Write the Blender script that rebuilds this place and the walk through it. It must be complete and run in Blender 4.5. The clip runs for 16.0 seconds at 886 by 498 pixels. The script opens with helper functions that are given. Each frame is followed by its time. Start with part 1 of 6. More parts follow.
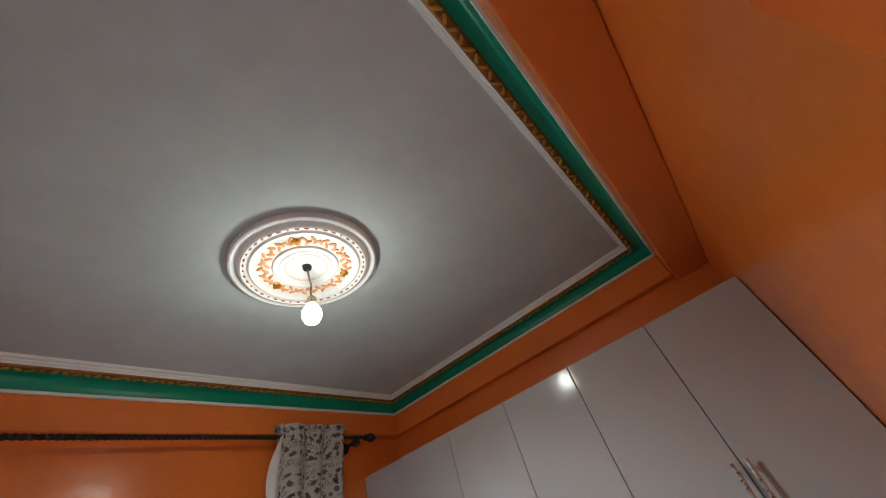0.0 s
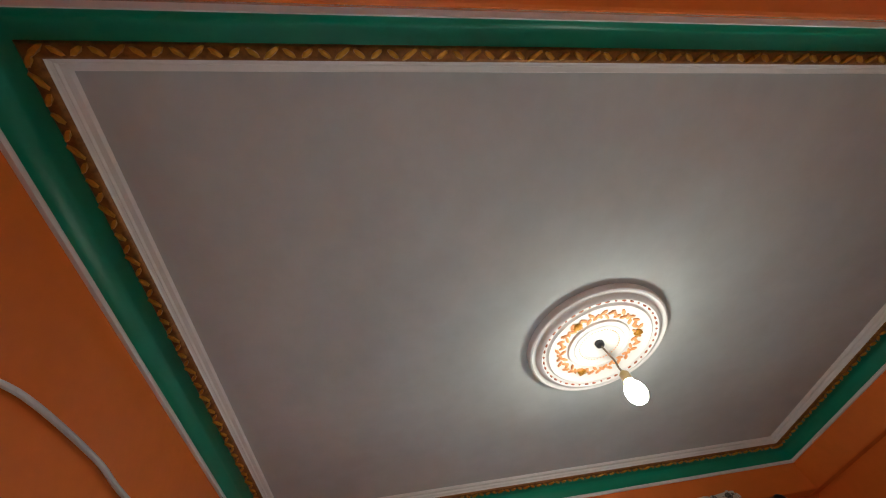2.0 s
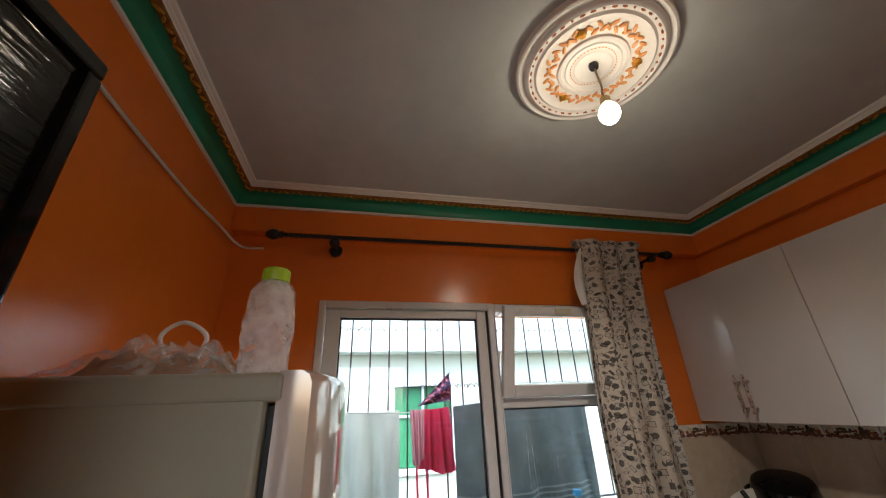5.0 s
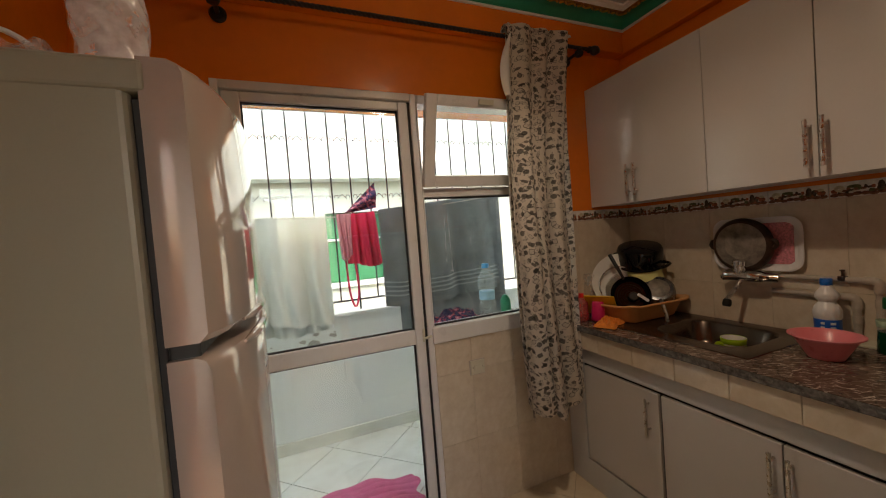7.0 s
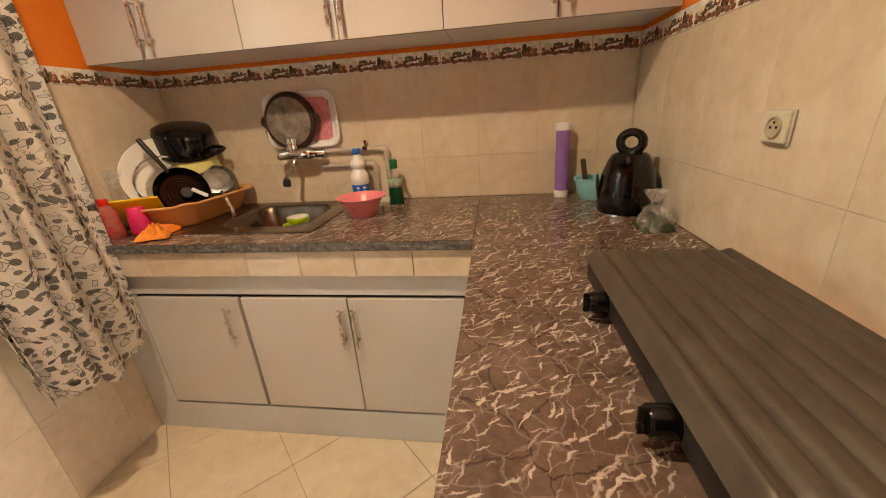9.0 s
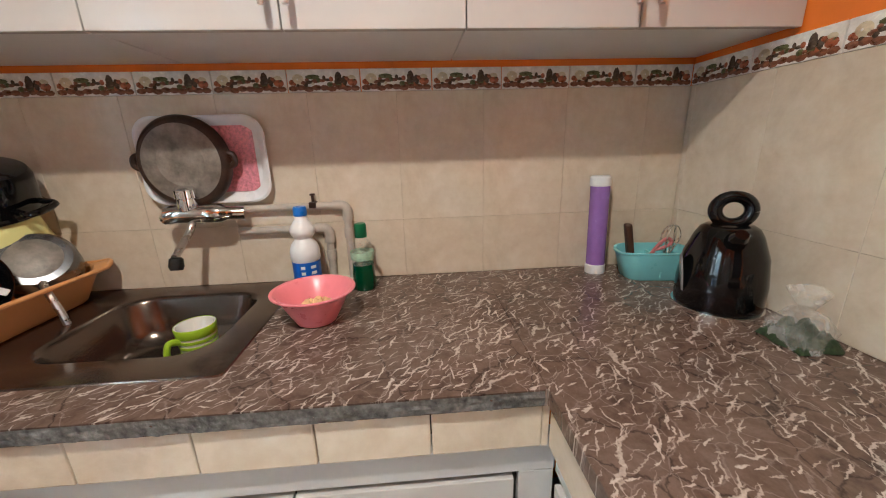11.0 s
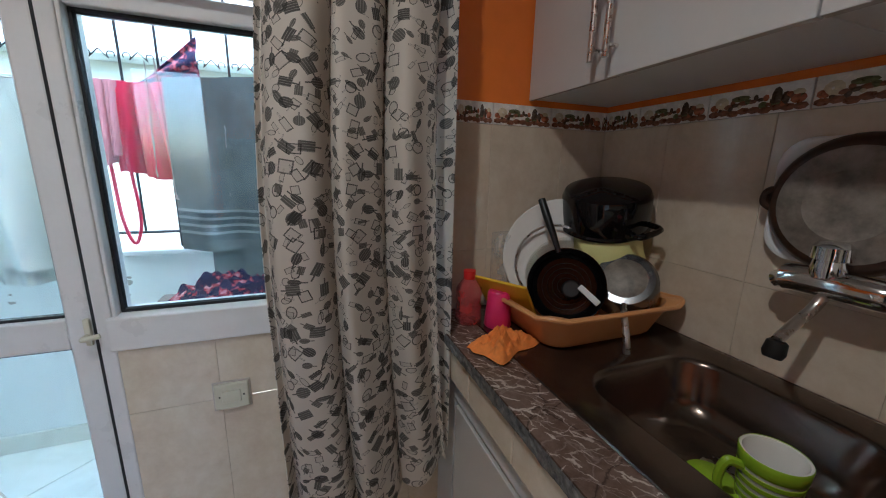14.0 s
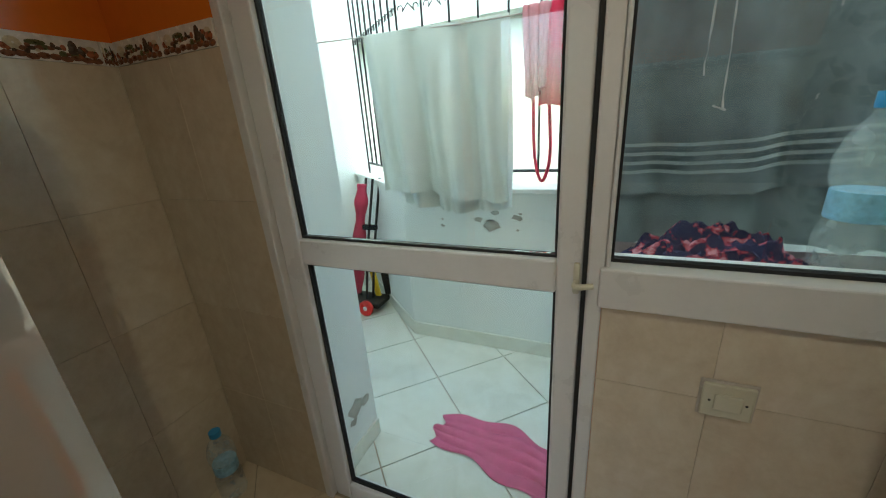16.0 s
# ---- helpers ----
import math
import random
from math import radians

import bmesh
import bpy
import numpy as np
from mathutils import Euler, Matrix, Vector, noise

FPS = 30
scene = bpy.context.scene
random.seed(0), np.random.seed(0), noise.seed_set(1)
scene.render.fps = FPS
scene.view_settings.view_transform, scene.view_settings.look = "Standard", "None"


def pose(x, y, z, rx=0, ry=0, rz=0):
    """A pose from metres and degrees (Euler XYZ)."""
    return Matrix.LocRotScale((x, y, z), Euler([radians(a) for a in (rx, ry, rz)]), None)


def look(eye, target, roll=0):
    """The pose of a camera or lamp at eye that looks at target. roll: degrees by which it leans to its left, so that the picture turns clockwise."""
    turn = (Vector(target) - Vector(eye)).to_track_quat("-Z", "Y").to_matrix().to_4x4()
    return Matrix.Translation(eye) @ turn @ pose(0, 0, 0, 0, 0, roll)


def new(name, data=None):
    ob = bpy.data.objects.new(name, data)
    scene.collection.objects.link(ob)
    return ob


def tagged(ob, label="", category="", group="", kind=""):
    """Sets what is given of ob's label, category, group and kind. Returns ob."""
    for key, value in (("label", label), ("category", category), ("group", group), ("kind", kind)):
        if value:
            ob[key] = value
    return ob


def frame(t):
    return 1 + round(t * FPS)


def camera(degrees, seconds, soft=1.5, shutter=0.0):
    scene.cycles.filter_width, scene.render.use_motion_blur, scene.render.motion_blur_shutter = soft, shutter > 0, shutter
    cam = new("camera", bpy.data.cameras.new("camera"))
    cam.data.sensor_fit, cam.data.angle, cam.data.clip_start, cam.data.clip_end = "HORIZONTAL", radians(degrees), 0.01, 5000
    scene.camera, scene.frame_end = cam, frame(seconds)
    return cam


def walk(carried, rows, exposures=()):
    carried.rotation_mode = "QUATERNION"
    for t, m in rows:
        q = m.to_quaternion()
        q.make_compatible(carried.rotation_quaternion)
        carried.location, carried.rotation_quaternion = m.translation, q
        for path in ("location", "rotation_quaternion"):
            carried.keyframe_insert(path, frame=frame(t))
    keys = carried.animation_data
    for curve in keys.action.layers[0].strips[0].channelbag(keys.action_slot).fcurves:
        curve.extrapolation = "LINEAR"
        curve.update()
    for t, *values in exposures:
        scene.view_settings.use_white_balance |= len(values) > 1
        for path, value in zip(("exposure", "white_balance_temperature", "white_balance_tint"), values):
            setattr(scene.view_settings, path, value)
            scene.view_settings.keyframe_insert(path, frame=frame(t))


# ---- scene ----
cam = camera(101.2, 16.0, 1.1)
PATH = [
    (0, (-0.046, 0.033, 1.746), (1.318, 0.779, 3.004), -20.0),
    (0.5, (-0.075, 0.046, 1.775), (1.125, 0.857, 3.155), -23.8),
    (1, (-0.104, 0.034, 1.77), (0.81, 0.883, 3.334), -25.8),
    (1.5, (-0.114, 0.025, 1.76), (0.475, 0.99, 3.408), -22.0),
    (2, (-0.128, -0.02, 1.855), (0.15, 1.045, 3.53), -16.0),
    (2.5, (-0.179, -0.062, 1.864), (-0.16, 1.056, 3.522), -5.5),
    (3, (-0.25, -0.001, 1.825), (-0.313, 1.182, 3.437), -4.2),
    (3.2, (-0.248, 0.023, 1.81), (-0.324, 1.27, 3.372), -3.9),
    (3.5, (-0.235, 0.06, 1.78), (-0.276, 1.456, 3.211), -2.8),
    (4, (-0.2, 0.106, 1.738), (-0.145, 1.663, 2.992), -1.4),
    (4.5, (-0.162, 0.146, 1.697), (0.066, 1.844, 2.729), -1.5),
    (4.7, (-0.15, 0.162, 1.679), (0.158, 1.902, 2.616), -1.8),
    (6.8, (-0.098, 0.243, 1.444), (0.624, 2.107, 1.459), -4.4),
    (7, (-0.09, 0.245, 1.431), (0.665, 2.096, 1.363), -4.5),
    (7.5, (-0.058, 0.238, 1.374), (0.858, 1.993, 1.09), -4.6),
    (8, (0.019, 0.265, 1.31), (1.467, 1.544, 0.794), -3.8),
    (8.5, (0.117, 0.26, 1.275), (1.894, 0.907, 0.625), -3.5),
    (8.6, (0.121, 0.251, 1.271), (1.936, 0.773, 0.613), -2.3),
    (8.7, (0.146, 0.271, 1.274), (1.971, 0.683, 0.568), -3.3),
    (9.3, (0.26, 0.485, 1.284), (2.11, 0.70, 0.624), -2.8),
    (10.0, (0.48, 0.565, 1.293), (2.36, 0.575, 0.683), -2.2),
    (10.8, (0.717, 0.614, 1.303), (2.628, 0.401, 0.752), -1.6),
    (11, (0.757, 0.658, 1.31), (2.675, 0.524, 0.759), -1.6),
    (11.5, (0.878, 0.707, 1.295), (2.791, 0.921, 0.752), -0.5),
    (12, (0.998, 0.743, 1.311), (2.798, 1.472, 0.835), 0.1),
    (12.5, (1.045, 0.791, 1.317), (2.664, 1.867, 0.85), 0.8),
    (12.7, (1.054, 0.808, 1.312), (2.589, 2.015, 0.878), 0.4),
    (13, (1.029, 0.85, 1.327), (2.421, 2.214, 0.873), 0.9),
    (13.2, (1.026, 0.869, 1.328), (2.258, 2.386, 0.9), 0.1),
    (13.5, (0.985, 0.915, 1.336), (2.018, 2.572, 0.904), 0.8),
    (14, (0.941, 0.943, 1.331), (1.636, 2.768, 0.901), 1.2),
    (14.5, (0.866, 0.957, 1.326), (1.032, 2.88, 0.805), 0.5),
    (15, (0.733, 1.014, 1.308), (0.48, 2.91, 0.725), -1.0),
    (15.5, (0.58, 1.097, 1.29), (0.08, 2.941, 0.699), -2.5),
    (16, (0.494, 1.242, 1.261), (-0.276, 2.965, 0.598), -4.0),
]
walk(cam, [(t, look(eye, target, roll)) for t, eye, target, roll in PATH],
     [(0, 1.05, 5000, 1), (1.0, 1.2, 5100, 2), (2.0, 1.2, 5200, 4), (3, 1.45, 5300, 6), (4.0, 1.5, 5400, 7), (4.7, 0.5, 5900, 9), (7, 0.2, 8000, 15), (7.5, 0.22, 7200, 12), (8.0, 0.45, 7500, 13),
      (8.7, 2.0, 9000, 15), (11, 2.35, 5700, 6), (12.0, 2.35, 5500, 4), (12.7, 2.25, 5400, 3), (13.5, 2.05, 5300, 5), (14.0, 0.9, 5200, 4), (14.5, -0.1, 5600, -1), (15, -0.05, 6400, -3), (15.5, 0.15, 6500, -4), (16, 0.2, 6500, -5)])

# ---- world, sun, lamps, exposure ----
world = bpy.data.worlds.new("world")
scene.world = world
world.use_nodes = True
wn = world.node_tree.nodes
sky = wn.new("ShaderNodeTexSky")
sky.sky_type, sky.sun_disc = "NISHITA", False
sky.sun_elevation, sky.sun_rotation = radians(55), radians(150)
sky.dust_density, sky.ozone_density = 3.0, 1.0
world.node_tree.links.new(sky.outputs[0], wn["Background"].inputs[0])
wn["Background"].inputs[1].default_value = 0.78

sun = new("sun", bpy.data.lights.new("sun", "SUN"))
sun.data.energy, sun.data.angle, sun.data.color = 0.9, radians(12), (1.0, 0.97, 0.92)
sun.matrix_world = look((0, 6, 10), (1.2, 8.2, 4.5))

lamp = new("bulb_light", bpy.data.lights.new("bulb_light", "SPOT"))
lamp.data.energy, lamp.data.color, lamp.data.shadow_soft_size = 19.0, (1.0, 0.89, 0.74), 0.03
lamp.data.spot_size, lamp.data.spot_blend = radians(158), 1.0
lamp.location = (0.61, 0.955, 2.40)


# ---- materials ----
def nodes_of(name):
    m = bpy.data.materials.new(name)
    m.use_nodes = True
    return m, m.node_tree.nodes, m.node_tree.links, m.node_tree.nodes["Principled BSDF"]


def ramp(n, l, source, stops):
    r = n.new("ShaderNodeValToRGB")
    while len(r.color_ramp.elements) < len(stops):
        r.color_ramp.elements.new(0.5)
    for e, (p, c) in zip(r.color_ramp.elements, stops):
        e.position, e.color = p, (*c, 1)
    l.new(source, r.inputs[0])
    return r.outputs[0]


def noise_at(n, l, scale, detail=4, rough=0.6, coord="Object", distort=0.0):
    tc = n.new("ShaderNodeTexCoord")
    t = n.new("ShaderNodeTexNoise")
    t.inputs["Scale"].default_value, t.inputs["Detail"].default_value = scale, detail
    t.inputs["Roughness"].default_value, t.inputs["Distortion"].default_value = rough, distort
    l.new(tc.outputs[coord], t.inputs["Vector"])
    return t.outputs["Fac"]


def bump(n, l, b, source, strength, distance=0.01):
    k = n.new("ShaderNodeBump")
    k.inputs["Strength"].default_value, k.inputs["Distance"].default_value = strength, distance
    l.new(source, k.inputs["Height"])
    l.new(k.outputs[0], b.inputs["Normal"])


def mixed(n, l, fac, a, b, how="MIX"):
    m = n.new("ShaderNodeMix")
    m.data_type, m.blend_type = "RGBA", how
    for sock, v in ((m.inputs[0], fac), (m.inputs[6], a), (m.inputs[7], b)):
        if isinstance(v, (int, float)):
            sock.default_value = v
        elif isinstance(v, tuple):
            sock.default_value = (*v, 1)
        else:
            l.new(v, sock)
    return m.outputs[2]


def plain(name, color, rough=0.5, metal=0.0, vary=0.12, scale=6.0, grain=90.0, bumps=0.08, coat=0.0, random_part=0.0):
    """A surface of one colour with broad stains, fine grain and a little relief."""
    m, n, l, b = nodes_of(name)
    dark = tuple(c * (1 - vary) for c in color)
    lite = tuple(min(1, c * (1 + vary)) for c in color)
    broad = noise_at(n, l, scale, 5)
    fine = noise_at(n, l, grain, 3)
    c = ramp(n, l, broad, [(0.3, dark), (0.7, lite)])
    c = mixed(n, l, 0.25, c, ramp(n, l, fine, [(0.3, dark), (0.7, lite)]))
    if random_part:
        oi = n.new("ShaderNodeObjectInfo")
        c = mixed(n, l, random_part, c, ramp(n, l, oi.outputs["Random"], [(0, dark), (1, lite)]))
    l.new(c, b.inputs["Base Color"])
    r = ramp(n, l, broad, [(0.3, (rough * 0.85,) * 3), (0.75, (min(1, rough * 1.2),) * 3)])
    l.new(r, b.inputs["Roughness"])
    b.inputs["Metallic"].default_value, b.inputs["Coat Weight"].default_value = metal, coat
    if bumps:
        bump(n, l, b, fine, bumps, 0.004)
    return m


def glass(name, color=(1, 1, 1), rough=0.0, ior=1.45):
    m, n, l, b = nodes_of(name)
    b.inputs["Base Color"].default_value = (*color, 1)
    b.inputs["Transmission Weight"].default_value, b.inputs["Roughness"].default_value = 1.0, rough
    b.inputs["IOR"].default_value = ior
    return m


ORANGE = plain("orange_gloss_paint", (0.82, 0.21, 0.024), 0.22, vary=0.09, scale=2.2, grain=28, bumps=0.22)
CEILING = plain("ceiling_paint", (0.56, 0.6, 0.6), 0.8, vary=0.1, scale=3.0, grain=16, bumps=0.2)
WHITE = plain("white_plaster", (0.84, 0.83, 0.81), 0.6, vary=0.05, scale=9, bumps=0.05)
GREEN = plain("green_cornice_paint", (0.015, 0.27, 0.15), 0.35, vary=0.12, scale=5, bumps=0.05)
GOLD = plain("gold_paint", (0.62, 0.33, 0.04), 0.32, 0.75, vary=0.35, scale=40, grain=140, bumps=0.3)
PEACH = plain("peach_paint", (0.85, 0.4, 0.15), 0.5, vary=0.2, scale=40)
BROWN = plain("brown_bead_paint", (0.4, 0.13, 0.06), 0.5, vary=0.2, scale=60)
CABINET = plain("white_laminate", (0.58, 0.55, 0.53), 0.14, vary=0.03, scale=3, bumps=0.02)
CABFRAME = plain("grey_white_board", (0.6, 0.6, 0.6), 0.35, vary=0.06, scale=5)
UNDER = plain("grey_board", (0.72, 0.72, 0.72), 0.4, vary=0.06, scale=5)
STEEL = plain("brushed_steel", (0.62, 0.58, 0.54), 0.28, 1.0, vary=0.1, scale=50, bumps=0.03)
CHROME = plain("chrome", (0.8, 0.8, 0.8), 0.1, 1.0, vary=0.05, scale=30, bumps=0.0)
SINK = plain("brown_steel_sink", (0.15, 0.115, 0.095), 0.2, 0.9, vary=0.2, scale=14, bumps=0.05)
BLACK = plain("black_gloss", (0.0035, 0.0035, 0.004), 0.07, vary=0.3, scale=10, bumps=0.02)
BLACKMAT = plain("black_matt", (0.01, 0.01, 0.01), 0.4, vary=0.3, scale=30, bumps=0.05)
RUBBER_AND_GAP = plain("black_rubber_and_gap_shade", (0.015, 0.015, 0.016), 0.7, vary=0.2, bumps=0.02)
IRON = plain("dark_iron", (0.03, 0.03, 0.035), 0.35, 0.6, vary=0.3, scale=40)
ALU = plain("white_aluminium", (0.72, 0.7, 0.69), 0.3, vary=0.05, scale=8, bumps=0.03)
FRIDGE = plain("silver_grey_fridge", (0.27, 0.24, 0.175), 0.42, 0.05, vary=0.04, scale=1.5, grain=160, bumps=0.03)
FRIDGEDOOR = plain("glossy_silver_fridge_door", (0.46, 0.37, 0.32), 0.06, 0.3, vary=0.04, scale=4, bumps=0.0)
OUTWHITE = plain("outdoor_white_paint", (0.78, 0.8, 0.78), 0.7, vary=0.05, scale=3, grain=40, bumps=0.15)
PEEL = plain("bare_render", (0.4, 0.39, 0.35), 0.9, vary=0.25, scale=25)
BEIGEWALL = plain("beige_facade", (0.66, 0.65, 0.56), 0.8, vary=0.06, scale=2)
SHUTTER = plain("green_shutter", (0.03, 0.22, 0.1), 0.5, vary=0.15)
CREAM = plain("cream_plastic", (0.6, 0.57, 0.45), 0.35, vary=0.05)
PIPE = plain("grey_plastic_pipe", (0.5, 0.44, 0.38), 0.45, vary=0.15, scale=25)
WHITEPLASTIC = plain("white_plastic", (0.82, 0.82, 0.83), 0.3, vary=0.03)
BLUEPLASTIC = plain("blue_plastic", (0.01, 0.16, 0.62), 0.3, vary=0.06)
LABELBLUE = plain("blue_label", (0.01, 0.12, 0.55), 0.35, vary=0.06)
PINK = plain("pink_plastic", (0.85, 0.25, 0.29), 0.3, vary=0.06, scale=12)
MAGENTA = plain("magenta_plastic", (0.75, 0.03, 0.16), 0.3, vary=0.06)
GREENCAP = plain("green_plastic", (0.005, 0.14, 0.05), 0.3, vary=0.06)
LIME = plain("lime_plastic", (0.33, 0.5, 0.02), 0.3, vary=0.06)
PURPLE = plain("purple_film", (0.3, 0.16, 0.5), 0.25, vary=0.1, scale=20)
TURQ = plain("turquoise_plastic", (0.27, 0.66, 0.7), 0.3, vary=0.06)
RACK = plain("orange_tan_plastic", (0.72, 0.34, 0.13), 0.35, vary=0.06)
YELLOW = plain("yellow_plastic", (0.8, 0.5, 0.02), 0.35, vary=0.06)
PALEYELLOW = plain("pale_yellow_plastic", (0.75, 0.72, 0.3), 0.35, vary=0.06)
CLOTHORANGE = plain("orange_cloth", (0.78, 0.24, 0.04), 0.9, vary=0.2, scale=60, bumps=0.5)
CERAMIC = plain("white_ceramic", (0.82, 0.8, 0.76), 0.12, vary=0.03, bumps=0.0)
TOWELWHITE = plain("white_towelling", (0.72, 0.74, 0.7), 0.95, vary=0.07, scale=12, grain=400, bumps=0.6)
TOWELGREY = plain("grey_towelling", (0.19, 0.215, 0.225), 0.95, vary=0.3, scale=9, grain=400, bumps=0.6)
STRIPE = plain("grey_towel_stripe", (0.38, 0.41, 0.41), 0.95, vary=0.1, scale=60)
RED = plain("red_cotton", (0.8, 0.03, 0.1), 0.9, vary=0.15, scale=20, bumps=0.3)
PINKCLOTH = plain("pink_cloth", (0.6, 0.12, 0.24), 0.95, vary=0.2, scale=20, grain=200, bumps=0.6)
NAVY = plain("navy_patterned_cloth", (0.03, 0.05, 0.16), 0.9, vary=0.6, scale=40)
CORD = plain("brown_cord", (0.2, 0.15, 0.1), 0.6)
CABLE = plain("white_cable", (0.7, 0.68, 0.64), 0.5, vary=0.08)
BURNT = plain("burnt_pan_base", (0.24, 0.21, 0.18), 0.5, 0.2, vary=0.5, scale=22, grain=70, bumps=0.3)
RUST = plain("burnt_enamel", (0.035, 0.015, 0.008), 0.35, vary=0.7, scale=18)
GREYPAN = plain("grey_aluminium_pan", (0.2, 0.2, 0.21), 0.25, 0.9, vary=0.15, scale=20)
DOUGH = plain("dough", (0.8, 0.52, 0.26), 0.8, vary=0.15, scale=30, bumps=0.8)
REDDUST = plain("red_plastic", (0.7, 0.02, 0.02), 0.3)


def film_material(name="clear_film", color=(0.9, 0.88, 0.86), low=0.08, high=0.5):
    """Thin clear plastic: mostly see-through, whitish where it creases."""
    m, n, l, b = nodes_of(name)
    b.inputs["Base Color"].default_value = (*color, 1)
    b.inputs["Roughness"].default_value = 0.12
    tr = n.new("ShaderNodeBsdfTransparent")
    mx = n.new("ShaderNodeMixShader")
    l.new(ramp(n, l, noise_at(n, l, 22, 4), [(0.35, (low,) * 3), (0.75, (high,) * 3)]), mx.inputs[0])
    l.new(tr.outputs[0], mx.inputs[1])
    l.new(b.outputs[0], mx.inputs[2])
    l.new(mx.outputs[0], n["Material Output"].inputs[0])
    return m


BAG = film_material()
PANE = glass("window_glass", (0.84, 0.97, 0.96), 0.0, 1.45)
PET = film_material("clear_pet", (0.8, 0.9, 0.93), 0.12, 0.4)
JUG = film_material("frosted_jug", (0.85, 0.85, 0.86), 0.25, 0.5)
SOAP = plain("green_soap", (0.0, 0.055, 0.02), 0.1, vary=0.1, bumps=0.0)
THINPET = film_material("thin_clear_plastic", (0.75, 0.85, 0.8), 0.04, 0.16)
REDGLASS = film_material("pink_soap", (0.7, 0.1, 0.1), 0.4, 0.65)
LIDGLASS = glass("glass_lid", (0.9, 0.9, 0.88), 0.02, 1.2)


def bulb_material():
    m, n, l, b = nodes_of("lit_bulb")
    b.inputs["Base Color"].default_value = (1, 1, 1, 1)
    b.inputs["Emission Color"].default_value = (1.0, 0.82, 0.58, 1)
    b.inputs["Emission Strength"].default_value = 44.0
    return m


def marble_tile(name, base, dark, lite, rough):
    """Beige ceramic tile with a cloudy marble glaze, each piece a little different."""
    m, n, l, b = nodes_of(name)
    a = noise_at(n, l, 5, 6, 0.65, distort=1.2)
    c = noise_at(n, l, 26, 5, 0.7)
    col = ramp(n, l, a, [(0.3, dark), (0.5, base), (0.72, lite)])
    col = mixed(n, l, 0.3, col, ramp(n, l, c, [(0.35, dark), (0.65, lite)]))
    oi = n.new("ShaderNodeObjectInfo")
    col = mixed(n, l, 0.12, col, ramp(n, l, oi.outputs["Random"], [(0, dark), (1, lite)]))
    l.new(col, b.inputs["Base Color"])
    b.inputs["Roughness"].default_value = rough
    bump(n, l, b, c, 0.04, 0.003)
    return m


WALLTILE = marble_tile("beige_wall_tile", (0.68, 0.58, 0.45), (0.56, 0.45, 0.33), (0.76, 0.68, 0.57), 0.16)
FLOORTILE = marble_tile("beige_floor_tile", (0.7, 0.6, 0.45), (0.62, 0.5, 0.36), (0.78, 0.69, 0.55), 0.2)
BALCTILE = marble_tile("pale_balcony_tile", (0.72, 0.72, 0.64), (0.6, 0.6, 0.52), (0.8, 0.8, 0.74), 0.3)
GROUT = plain("grout", (0.46, 0.37, 0.27), 0.9, vary=0.15, scale=20)
WALLGROUT = plain("pale_wall_grout", (0.62, 0.53, 0.41), 0.9, vary=0.2, scale=12)


